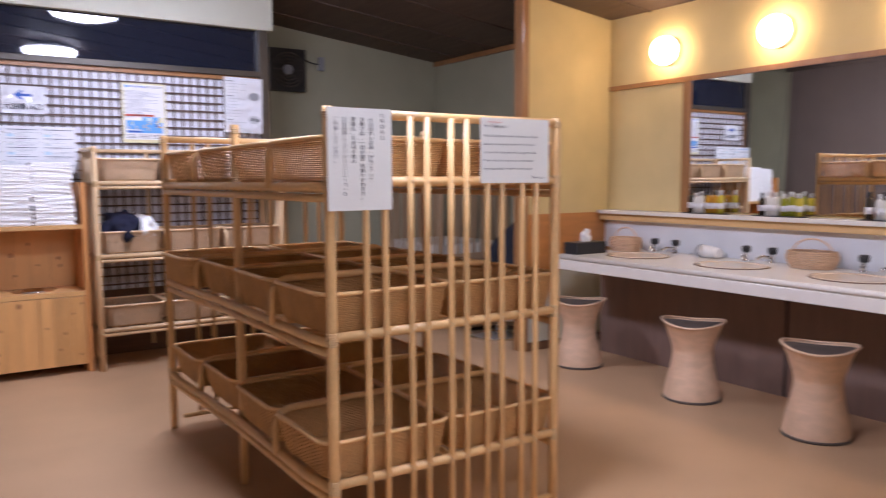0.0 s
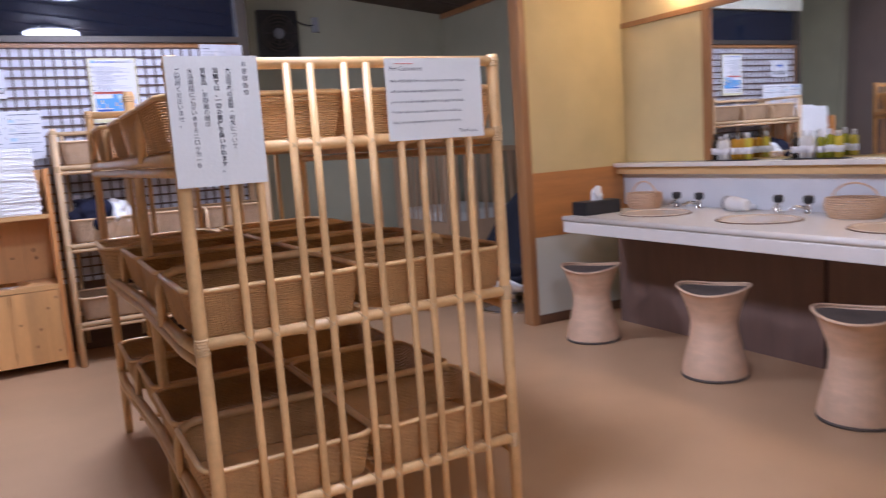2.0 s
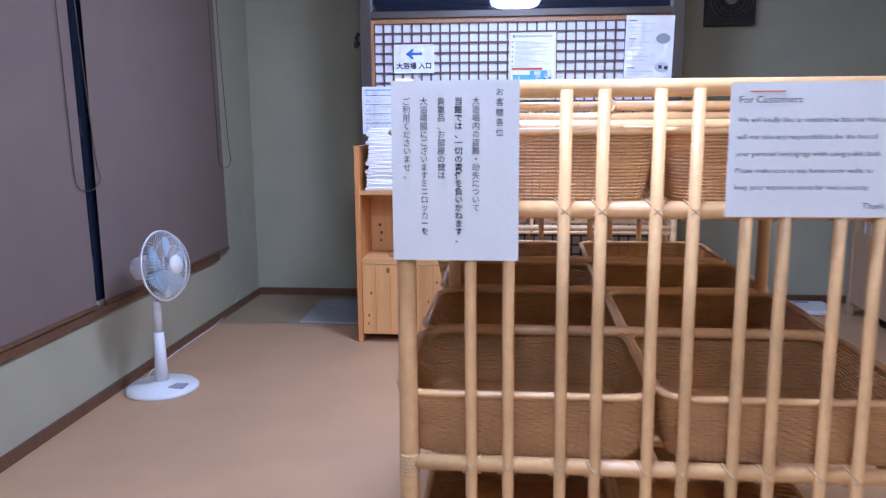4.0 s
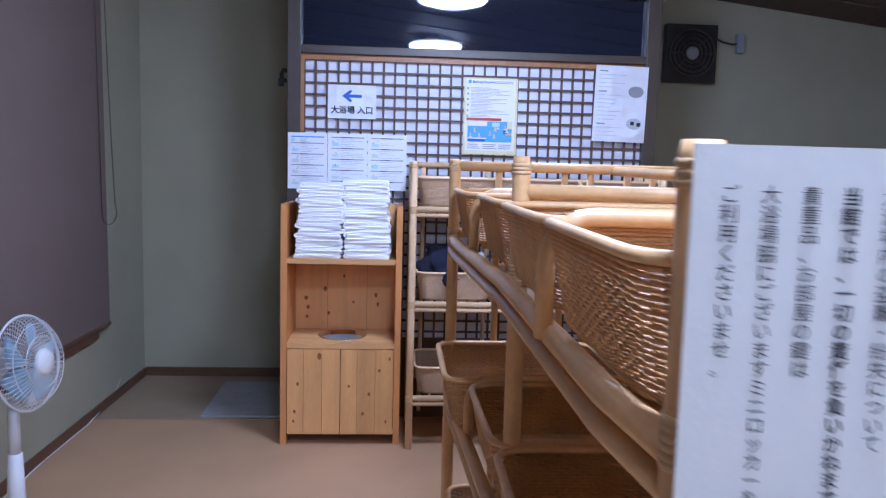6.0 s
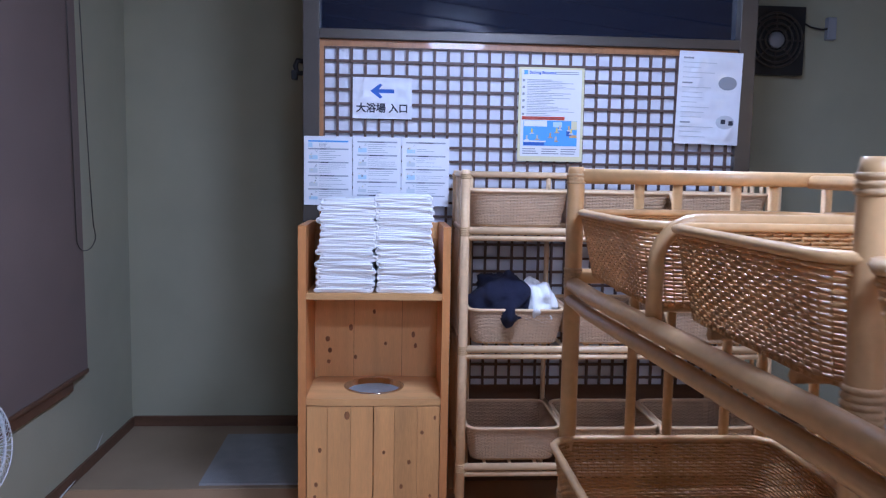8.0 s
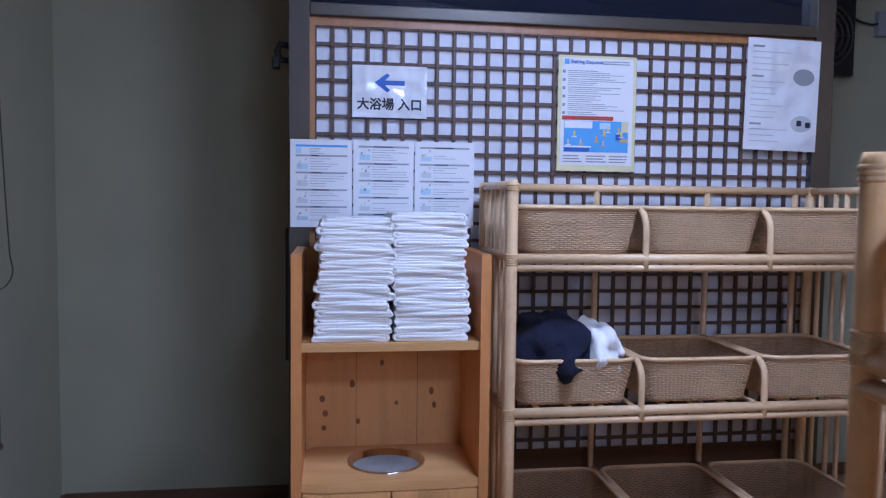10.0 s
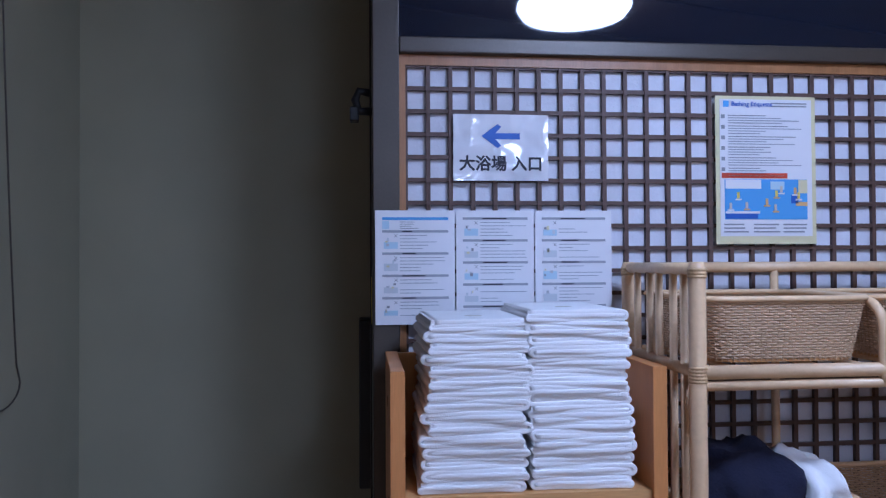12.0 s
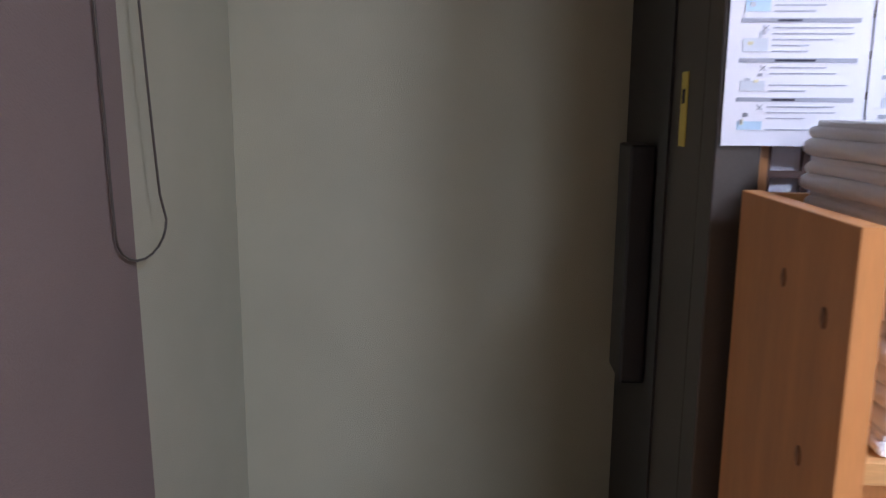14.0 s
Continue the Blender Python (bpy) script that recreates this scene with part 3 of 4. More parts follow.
# ---- pine towel cabinet ----
cab = thing("towel_cabinet", "knotty pine cabinet with open shelves and two doors", "cabinet")
CX0, CX1, CY0, CY1, CH = 1.065, 1.652, 5.44, 5.80, 1.193
for x in (CX0, CX1 - 0.03):
    part("side_panel", B(x, x + 0.03, CY0, CY1, 0.0, CH, bev=0.002), M_PINED, cab)
    part("side_edge", B(x, x + 0.03, CY0 - 0.004, CY0 - 0.0005, 0.0, CH), M_PINED, cab)
part("back_board", B(CX0 + 0.03, CX1 - 0.03, CY1 - 0.02, CY1, 0.0, 1.19), M_PINE, cab)
for x in (1.262, 1.47):
    part("board_joint", B(x, x + 0.0018, CY1 - 0.0206, CY1 - 0.0201, 0.515, 0.905), M_KNOT, cab)
part("towel_shelf", B(CX0 + 0.03, CX1 - 0.03, CY0 + 0.01, CY1 - 0.02, 0.905, 0.93), M_PINEH, cab)
part("floor_board", B(CX0 + 0.03, CX1 - 0.03, CY0 + 0.03, CY1 - 0.02, 0.05, 0.07), M_PINEH, cab)
# worktop with a round hole
bm = bmesh.new()
n = 32
cx, cy, rr = 1.355, 5.62, 0.118
X, Y, a_, b_ = CX0 + 0.03, CY0 - 0.004, CX1 - 0.03, CY1 - 0.02
def rim_pt(k):
    t = 2 * math.pi * k / n
    c, s_ = math.cos(t), math.sin(t)
    m = min(((b_ - cy) if s_ > 0 else (cy - Y)) / max(abs(s_), 1e-6), ((a_ - cx) if c > 0 else (cx - X)) / max(abs(c), 1e-6))
    return (cx + rr * c, cy + rr * s_), (cx + m * c, cy + m * s_)
rings = []
for z in (0.515, 0.488):
    rings.append(([bm.verts.new((*rim_pt(k)[0], z)) for k in range(n)], [bm.verts.new((*rim_pt(k)[1], z)) for k in range(n)]))
(i0, o0), (i1, o1) = rings
for k in range(n):
    q = (k + 1) % n
    bm.faces.new((i0[k], i0[q], o0[q], o0[k]))
    bm.faces.new((i1[k], i1[q], o1[q], o1[k]))
    bm.faces.new((i0[k], i0[q], i1[q], i1[k]))
    bm.faces.new((o0[k], o0[q], o1[q], o1[k]))
part("worktop", bm, M_PINEH, cab)
part("drop_ring", lathe(bmesh.new(), [(0.113, 0.40), (0.113, 0.519), (0.124, 0.519), (0.124, 0.515), (0.1165, 0.514), (0.1165, 0.40)], 36, (cx, cy, 0)), M_CHROME, cab, "steel ring of the towel drop hole")
part("drop_bag", lathe(bmesh.new(), [(0.03, 0.43), (0.111, 0.44), (0.1115, 0.497), (0.109, 0.497), (0.104, 0.474), (0.03, 0.466)], 28, (cx, cy, 0)), M_MAT, cab, "white bag inside the drop hole")
xm = (CX0 + CX1) / 2
for a, b in ((CX0 + 0.033, xm - 0.0015), (xm + 0.0015, CX1 - 0.033)):
    d = part("door", B(a, b, CY0 + 0.004, CY0 + 0.016, 0.055, 0.484), M_PINE, cab)
    cuts = [a, a + (b - a) * 0.31, a + (b - a) * 0.66, b]
    for p0, p1 in zip(cuts, cuts[1:]):
        part("plank", B(p0 + 0.0004, p1 - 0.0004, CY0 - 0.008, CY0 + 0.0035, 0.055, 0.484, bev=0.0012), M_PINE, d)
rk = random.Random(11)
def knot(x, y, z, r, p):
    bm = bmesh.new()
    r *= 1.15
    lathe(bm, [(r, 0), (r * 0.8, -0.0012)], 10, (0, 0, 0), "y")
    o = part("knot", bm, M_KNOT, p)
    o.matrix_basis = Matrix.Translation((x, y, z)) @ Matrix.Diagonal((1, 1, rk.uniform(1.1, 1.7), 1))
for x, z, r in ((1.135, 0.17, 0.006), (1.15, 0.31, 0.006), (1.255, 0.45, 0.009), (1.13, 0.12, 0.005), (1.40, 0.30, 0.005), (1.50, 0.26, 0.006), (1.55, 0.38, 0.006), (1.585, 0.12, 0.005), (1.47, 0.16, 0.006), (1.60, 0.44, 0.005)):
    knot(x, CY0 - 0.0082, z, r, cab)
for x, z, r in ((1.15, 0.68, 0.009), (1.16, 0.63, 0.008), (1.155, 0.58, 0.007), (1.25, 0.73, 0.008), (1.27, 0.60, 0.006), (1.40, 0.66, 0.006), (1.52, 0.70, 0.007), (1.53, 0.65, 0.006), (1.35, 0.80, 0.006)):
    knot(x, CY1 - 0.0205, z, r, cab)
for y, z in ((5.50, 1.08), (5.53, 0.9), (5.62, 1.10), (5.60, 0.6)):
    o = part("knot", lathe(bmesh.new(), [(0.009, 0), (0.006, -0.0012)], 10, (0, 0, 0), "x"), M_KNOT, cab)
    o.matrix_basis = Matrix.Translation((CX0 - 0.0002, y, z)) @ Matrix.Diagonal((1, 1, 1.5, 1))


def towel_mesh(seed):
    """A towel folded in three: one thick ribbon that doubles back and wraps round one side."""
    rr = random.Random(seed)
    W, D, T = 0.113 + rr.uniform(-0.002, 0.002), 0.15, 0.0258
    th = T / 3 + 0.0012
    zb, zm, zt = th / 2, T / 2, T - th / 2
    inner, tail = rr.uniform(0.006, 0.010), rr.uniform(0.0, 0.008)
    cl = [(W - inner - (2 * W - inner - 0.012) * k / 16, zm) for k in range(17)]
    r1 = (zm - zb) / 2
    xl = -W + 0.010
    cl += [(xl - 0.005 * math.sin(math.pi * k / 6), zm - r1 + r1 * math.cos(math.pi * k / 6)) for k in range(1, 6)]
    cl += [(xl + (2 * W - 0.022) * k / 18, zb) for k in range(19)]
    r2 = (zt - zb) / 2
    xr = W - 0.012
    cl += [(xr + 0.011 * math.sin(math.pi * k / 8), zb + r2 - r2 * math.cos(math.pi * k / 8)) for k in range(1, 8)]
    cl += [(xr - (2 * W - 0.02 - tail) * k / 18, zt) for k in range(19)]
    ph = [rr.uniform(0, 6.3) for _ in range(6)]
    rows = []
    for y, f in ((-D, 0.6), (-D + 0.0006, 0.86), (-D + 0.0018, 0.97), (-D + 0.006, 1.0), (-0.05, 1.0), (0.06, 1.0), (D - 0.008, 1.0), (D - 0.002, 0.96), (D, 0.7)):
        left, right = [], []
        for k, (x, z) in enumerate(cl):
            a, b = cl[max(k - 1, 0)], cl[min(k + 1, len(cl) - 1)]
            dx, dz = b[0] - a[0], b[1] - a[1]
            n = math.hypot(dx, dz) or 1
            nx, nz = -dz / n, dx / n
            front = 1.0 if y < 0 else 0.5
            wave = front * (0.0008 * math.sin(19 * x + ph[0]) + 0.0005 * math.sin(47 * x + ph[1] + 9 * y))
            pinch = 1 + 0.10 * math.sin(31 * x + ph[2] + k * 0.15) - 0.05 * math.sin(75 * x + ph[3])
            yy = y + 0.003 * math.sin(14 * x + ph[4] + k * 0.07) + 0.0012 * math.sin(k * 0.21 + ph[5])
            h = th / 2 * f * min(1.06, pinch)
            sx = 0.0015 * math.sin(30 * y + ph[3])
            left.append((x + nx * h + sx, yy, z + nz * h + wave))
            right.append((x - nx * h + sx, yy, z - nz * h + wave))
        rows.append(left + right[::-1])
    bm = bmesh.new()
    vr = [[bm.verts.new(p) for p in row] for row in rows]
    m = len(vr[0])
    for a, b in zip(vr, vr[1:]):
        for k in range(m):
            bm.faces.new((a[k], a[(k + 1) % m], b[(k + 1) % m], b[k])).smooth = True
    h = m // 2
    for row in (vr[0], vr[-1]):
        for k in range(h - 1):
            bm.faces.new((row[k], row[k + 1], row[m - 2 - k], row[m - 1 - k])).smooth = True
    box(bm, -W + 0.007, W - 0.007, -D + 0.0035, D - 0.01, 0.0015, T - 0.0022)
    return mesh_of("towel", bm, M_TOWEL)


TOWELS = [towel_mesh(k) for k in range(7)]
rt = random.Random(2)
for sx, pitch, side in ((1.243, 0.0243, 1), (1.477, 0.0255, -1)):
    z = 0.9305
    for k in range(15):
        o = new("folded_towel", TOWELS[rt.randrange(7)])
        flip = rt.choice((1, 1, -1)) * side
        o.matrix_basis = pose(sx + rt.uniform(-0.005, 0.005) + side * 0.0006 * k, 5.615 + rt.uniform(-0.004, 0.004), z, 0, 0, rt.uniform(-1.5, 1.5)) @ Matrix.Diagonal((flip, 1, pitch / 0.0245, 1))
        tagged(o, "folded white towel in a neat stack on the cabinet", "towel", "stacked towels")
        z += pitch
    mark = part("printed_mark", lathe(bmesh.new(), [(0.020, 0.0), (0.019, 0.0012)], 20), M_MARK, o, "small beige oval mark")
    mark.matrix_basis = Matrix.Translation((0, -0.045, 0.0252)) @ Matrix.Diagonal((1, 0.8, 1, 1))

# ---- papers ----
def sheet(name, label, cat, x0, x1, z0, z1, y, material, tilt=0.0, thick=0.0015):
    """A flat sheet that faces -y; returns an empty at its lower left corner."""
    ob = thing(name, label, cat, (x0, y, z0))
    ob.matrix_basis = pose(x0, y, z0, 0, tilt, 0)
    part("sheet", B(0, x1 - x0, 0, thick, 0, z1 - z0), material, ob)
    return ob


def bar(p, x0, x1, z0, z1, material, name="print"):
    return part(name, B(x0, x1, -0.0012, -0.0002, z0, z1), material, p)


FACE = pose(0, -0.0012, 0, 90, 0, 0)
def words(p, text, x, z, size, material, line=1.0, align="LEFT", bold=0.0):
    return lettering("lettering", text, size, pose(x, -0.0016, z, 90, 0, 0), p, material, line, align, bold)


PY = LAT - 0.012
sg = sheet("direction_sign", "laminated sign with a blue arrow to the large bath", "sign", 1.247, 1.502, 1.632, 1.808, PY, M_LAMI)
bm = bmesh.new()
pts = [(0.075, 0.118), (0.118, 0.150), (0.128, 0.143), (0.112, 0.126), (0.178, 0.126), (0.178, 0.110), (0.112, 0.110), (0.128, 0.093), (0.118, 0.086)]
bm.faces.new([bm.verts.new((x, -0.0012, z)) for x, z in pts])
part("arrow", bm, M_BLUE, sg, "blue arrow")
words(sg, "大浴場 入口", 0.1275, 0.030, 0.0425, M_INK, align="CENTER", bold=0.0012)
rl = random.Random(9)
for k in range(3):
    x0 = 1.04 + 0.21 * k
    fl = sheet("bathing_manners_sheet", "white sheet of bathing manners with small drawings", "poster", x0 + 0.001, x0 + 0.208, 1.256, 1.552, PY - 0.014 - 0.0006 * k, M_SHEET)
    top = 0.278
    if k == 0:
        bar(fl, 0.018, 0.19, top - 0.007, top, M_SKY)
        bar(fl, 0.018, 0.036, top - 0.030, top - 0.010, M_PALEBLUE, "drawing")
        for q in range(4):
            bar(fl, 0.064, rl.uniform(0.09, 0.115), top - 0.013 - q * 0.0055, top - 0.0115 - q * 0.0055, M_GREY)
        top -= 0.0335
    for r in range(4 if k == 0 else 5):
        zt = top - r * 0.0575
        bar(fl, 0.018, 0.19, zt - 0.0062, zt, M_BAND)
        part("heading", B(0.07, rl.uniform(0.095, 0.14), -0.0018, -0.0013, zt - 0.0048, zt - 0.0016), M_INK, fl)
        bar(fl, 0.022, 0.058, zt - 0.048, zt - rl.uniform(0.026, 0.036), rl.choice((M_FAINT, M_FAINT, M_PALEBLUE)), "drawing")
        for q in range(3):
            dx, dz = rl.uniform(0.024, 0.048), rl.uniform(0.018, 0.036)
            part("drawing", B(dx, dx + rl.uniform(0.003, 0.008), -0.0022, -0.0013, zt - dz - rl.uniform(0.004, 0.01), zt - dz), rl.choice((M_FAINT, M_LGREY, M_GREY, M_PALEYELL)), fl)
        o = part("cross", B(-0.0055, 0.0055, -0.0022, -0.0014, -0.0006, 0.0006), M_GREY, fl)
        o.matrix_basis = pose(0.053, 0, zt - 0.0145, 0, 45, 0)
        o = part("cross", B(-0.0055, 0.0055, -0.0025, -0.0023, -0.0006, 0.0006), M_GREY, fl)
        o.matrix_basis = pose(0.053, 0, zt - 0.0145, 0, -45, 0)
        for q in range(5):
            if rl.random() < 0.85:
                bar(fl, 0.064, rl.uniform(0.10, 0.188), zt - 0.0145 - q * 0.0085, zt - 0.0128 - q * 0.0085, M_BAND)
po = sheet("etiquette_poster", "yellow-edged laminated bathing etiquette poster with a blue picture", "poster", 1.968, 2.257, 1.462, 1.869, PY, M_PALEYELL)
bar(po, 0.012, 0.277, 0.022, 0.398, M_SHEET, "field")
def bar2(p, x0, x1, z0, z1, material, name="print"):
    return part(name, B(x0, x1, -0.0026, -0.0014, z0, z1), material, p)
lettering("lettering", "Bathing Etiquette", 0.017, pose(0.045, -0.0028, 0.379, 90, 0, 0), po, M_BLUE, bold=0.0004)
bar2(po, 0.022, 0.038, 0.376, 0.393, M_SKY)
for k in range(2):
    bar2(po, 0.16, 0.262, 0.386 - k * 0.008, 0.389 - k * 0.008, M_GREY)
for r in range(6):
    zt = 0.355 - r * 0.029
    bar2(po, 0.016, 0.026, zt - 0.010, zt, M_GREY)
    for q in range(4):
        bar2(po, 0.036, rl.uniform(0.12, 0.25), zt - 0.0032 - q * 0.0068, zt - 0.001 - q * 0.0068, M_BAND if q else M_GREY)
bar2(po, 0.016, 0.205, 0.181, 0.195, M_RED)
bar2(po, 0.024, 0.262, 0.068, 0.178, M_SKY, "picture")
def bar3(p, x0, x1, z0, z1, material):
    return part("picture_detail", B(x0, x1, -0.0038, -0.0028, z0, z1), material, p)
bar3(po, 0.026, 0.128, 0.152, 0.177, M_SHEET)
bar3(po, 0.026, 0.118, 0.07, 0.083, M_BLUE)
bar3(po, 0.026, 0.124, 0.084, 0.090, M_SHEET)
bar3(po, 0.215, 0.235, 0.112, 0.135, M_BLUE)
bar3(po, 0.228, 0.2615, 0.105, 0.116, M_TAN)
bar3(po, 0.236, 0.2615, 0.14, 0.177, M_PALEYELL)
bar3(po, 0.155, 0.195, 0.15, 0.172, M_PALEBLUE)
for x, z in ((0.036, 0.096), (0.058, 0.125), (0.082, 0.098), (0.140, 0.108), (0.165, 0.092), (0.168, 0.13), (0.182, 0.142), (0.222, 0.138), (0.232, 0.125)):
    part("picture_detail", B(x, x + 0.007, -0.0052, -0.004, z, z + 0.017), rl.choice((M_TAN, M_MARK, M_RED, M_YELL)), po)
    part("picture_detail", B(x - 0.005, x + 0.013, -0.0052, -0.004, z - 0.005, z - 0.001), rl.choice((M_INK, M_TAN, M_SHEET)), po)
for c in range(3):
    for q in range(3):
        bar2(po, 0.022 + c * 0.085, 0.022 + c * 0.085 + rl.uniform(0.05, 0.075), 0.052 - q * 0.01, 0.056 - q * 0.01, M_GREY)
nt_ = sheet("laminated_notice", "white laminated notice with two small oval photos", "poster", 2.665, 2.952, 1.553, 1.957, PY - 0.014, M_LAMI, 1.2)
for r in range(17):
    z = 0.378 - r * 0.0215
    if r in (0, 5, 13):
        bar(nt_, 0.02, 0.065, z - 0.007, z, M_GREY)
    else:
        bar(nt_, 0.02, rl.uniform(0.09, 0.175), z - 0.0032, z, M_LGREY)
for z in (0.27, 0.10):
    o = part("photo", lathe(bmesh.new(), [(0.04, 0), (0.039, -0.0012)], 24, (0, 0, 0), "y"), M_GREY if z > 0.2 else M_LGREY, nt_)
    o.matrix_basis = Matrix.Translation((0.225, -0.0003, z)) @ Matrix.Diagonal((1.05, 1, 0.75, 1))
for x, z in ((0.205, 0.1), (0.24, 0.095)):
    bar2(nt_, x, x + 0.02, z - 0.008, z + 0.012, M_INK)

# notices tied on the large rack
n1 = sheet("vertical_notice", "white notice in vertical Japanese lettering hung on the rack", "notice", 1.812, 2.022, 1.112, 1.408, RY0 - 0.030, M_NOTE)
COLS = ("お客様各位", "大浴場内の盗難・紛失について", "当館では、一切の責任を負いかねます。", "貴重品、お部屋の鍵は", "大浴場脇にございますミニロッカーを", "ご利用くださいませ。")
for k, txt in enumerate(COLS):
    sz = 0.0135
    words(n1, "\n".join(txt), 0.178 - 0.0285 * k - (0.01 if k else 0), 0.272 if k == 0 else 0.258, sz, M_INK, 0.99 if k else 1.2, "CENTER", 0.0002 if k == 2 else 0.0)
n2 = sheet("english_notice", "white notice in English hung on the rack", "notice", 2.352, 2.642, 1.188, 1.400, RY0 - 0.030, M_NOTE)
words(n2, "For Customers", 0.012, 0.180, 0.0155, M_INK)
bar(n2, 0.03, 0.082, 0.197, 0.1985, M_RED)
TXT = ("We will kindly like to remind you that our House", "will not take any responsibilities for the loss of", "your personal belongings while using public bath.", "Please make sure to use home room vaults to", "keep your expensive items for more security.")
for k, t_ in enumerate(TXT):
    words(n2, t_, 0.012, 0.150 - k * 0.0265, 0.0112, M_INK)
words(n2, "Thank you.", 0.27, 0.014, 0.0135, M_INK, align="RIGHT")

# ---- stand fan ----
fan = thing("stand_fan", "white electric stand fan with a round base", "fan", (0.235, 4.545, 0), 0)
part("base", lathe(bmesh.new(), [(0.178, 0), (0.18, 0.012), (0.165, 0.026), (0.06, 0.038), (0.035, 0.05)], 40), M_WHITE, fan)
part("control_panel", B(0.06, 0.14, -0.07, 0.0, 0.030, 0.036, bev=0.002), M_GREY, fan)
part("lower_pole", pipe(bmesh.new(), [(0, 0, 0.04), (0, 0, 0.30)], [0.034, 0.025], 16), M_WHITE, fan)
part("upper_pole", pipe(bmesh.new(), [(0, 0, 0.30), (0, 0, 0.50)], [0.02, 0.02], 16), M_WHITE, fan)
head = new("head")
head.parent = fan
head.matrix_basis = pose(0.045, 0.0, 0.64, 0, -8, -10) @ Matrix.Diagonal((0.93, 0.93, 0.93, 1))
part("neck", pipe(bmesh.new(), [(0, 0, -0.17), (-0.02, 0, -0.06)], 0.02, 10), M_WHITE, head)
part("motor", lathe(bmesh.new(), [(0.035, -0.175), (0.06, -0.16), (0.068, -0.10), (0.07, -0.06), (0.05, -0.04)], 24, (0, 0, 0), "x"), M_WHITE, head)
bm = bmesh.new()
for k in range(56):
    a = 2 * math.pi * k / 56
    c, s_ = math.cos(a), math.sin(a)
    pipe(bm, [(0.085, 0.045 * c, 0.045 * s_), (0.075, 0.12 * c, 0.12 * s_), (0.04, 0.175 * c, 0.175 * s_), (0.015, 0.185 * c, 0.185 * s_), (-0.02, 0.165 * c, 0.165 * s_), (-0.045, 0.06 * c, 0.06 * s_)], 0.0016, 3, False)
for r, x in ((0.186, 0.012), (0.15, 0.063), (0.10, 0.08)):
    pts = [(x, r * math.cos(2 * math.pi * k / 48), r * math.sin(2 * math.pi * k / 48)) for k in range(49)]
    pipe(bm, pts, 0.005 if r > 0.18 else 0.0018, 6)
part("guard", bm, M_WHITE, head)
part("centre_cap", lathe(bmesh.new(), [(0.05, 0.078), (0.052, 0.086), (0.045, 0.095), (0.01, 0.098)], 24, (0, 0, 0), "x"), M_WHITE, head)
for k in range(5):
    bm = bmesh.new()
    rows = []
    for j in range(7):
        r = 0.03 + 0.125 * j / 6
        w = 0.25 + 0.32 * math.sin(math.pi * (0.25 + 0.6 * j / 6))
        rows.append([bm.verts.new((0.02 + 0.022 * u, r * math.cos(u * w), r * math.sin(u * w))) for u in (-1, -0.3, 0.4, 1)])
    for a, b in zip(rows, rows[1:]):
        for q in range(3):
            bm.faces.new((a[q], a[q + 1], b[q + 1], b[q])).smooth = True
    bmesh.ops.solidify(bm, geom=bm.faces[:], thickness=0.002)
    o = part("blade", bm, M_PALEBLUE, head)
    o.matrix_basis = pose(0, 0, 0, 72 * k, 0, 0)
cable = tagged(part("power_cable", pipe(bmesh.new(), [(0.1, 4.62, 0.006), (0.05, 4.8, 0.005), (0.03, 5.2, 0.005), (0.035, 5.7, 0.005), (0.02, 6.1, 0.03), (0.016, 6.25, 0.12), (0.012, 6.30, 0.2)], 0.004, 6), M_CABLE), "thin white power cable along the skirting", "cable")
sock = tagged(part("wall_socket", B(0.0, 0.012, 6.27, 6.34, 0.17, 0.28, bev=0.002), M_WHITE), "white wall socket with a plug", "socket")

# mat by the bath door
bm = bmesh.new()
q = [(0.58, 5.83), (1.02, 5.83), (1.02, 6.48), (0.57, 6.48)]
lo = [bm.verts.new((x, y, 0.004)) for x, y in q]
hi = [bm.verts.new((x, y, 0.014)) for x, y in q]
bm.faces.new(hi)
bm.faces.new(lo[::-1])
for k in range(4):
    bm.faces.new((lo[k], lo[(k + 1) % 4], hi[(k + 1) % 4], hi[k]))
tagged(part("bath_mat", bm, M_MAT), "grey bath mat on the floor by the door", "mat")

# ---- wall fan and bracket on the back wall ----
wf = thing("ventilation_fan", "black square wall ventilator with a round grille", "ventilator")
part("frame", B(3.31, 3.645, Y1 - 0.06, Y1, 1.97, 2.335, bev=0.006), M_BLACK, wf)
wc = (3.478, Y1 - 0.065, 2.152)
bm = bmesh.new()
for r in (0.06, 0.09, 0.12, 0.145):
    pipe(bm, [(wc[0] + r * math.cos(2 * math.pi * k / 40), wc[1] - 0.01, wc[2] + r * math.sin(2 * math.pi * k / 40)) for k in range(41)], 0.006, 6)
for k in range(8):
    a = math.pi * k / 4
    pipe(bm, [(wc[0] + 0.03 * math.cos(a), wc[1] - 0.008, wc[2] + 0.03 * math.sin(a)), (wc[0] + 0.145 * math.cos(a), wc[1] - 0.004, wc[2] + 0.145 * math.sin(a))], 0.004, 5)
part("grille", bm, M_FRAME, wf)
part("motor", lathe(bmesh.new(), [(0.045, wc[1]), (0.04, wc[1] - 0.02), (0.01, wc[1] - 0.024)], 20, (wc[0], 0, wc[2]), "y"), M_GREY, wf)
part("cable", pipe(bmesh.new(), [(3.645, Y1 - 0.02, 2.26), (3.70, Y1 - 0.02, 2.235), (3.76, Y1 - 0.02, 2.225), (3.80, Y1 - 0.03, 2.23)], 0.005, 6), M_BLACK, wf)
part("outlet", B(3.785, 3.835, Y1 - 0.035, Y1, 2.17, 2.29, bev=0.004), M_GREY, wf)
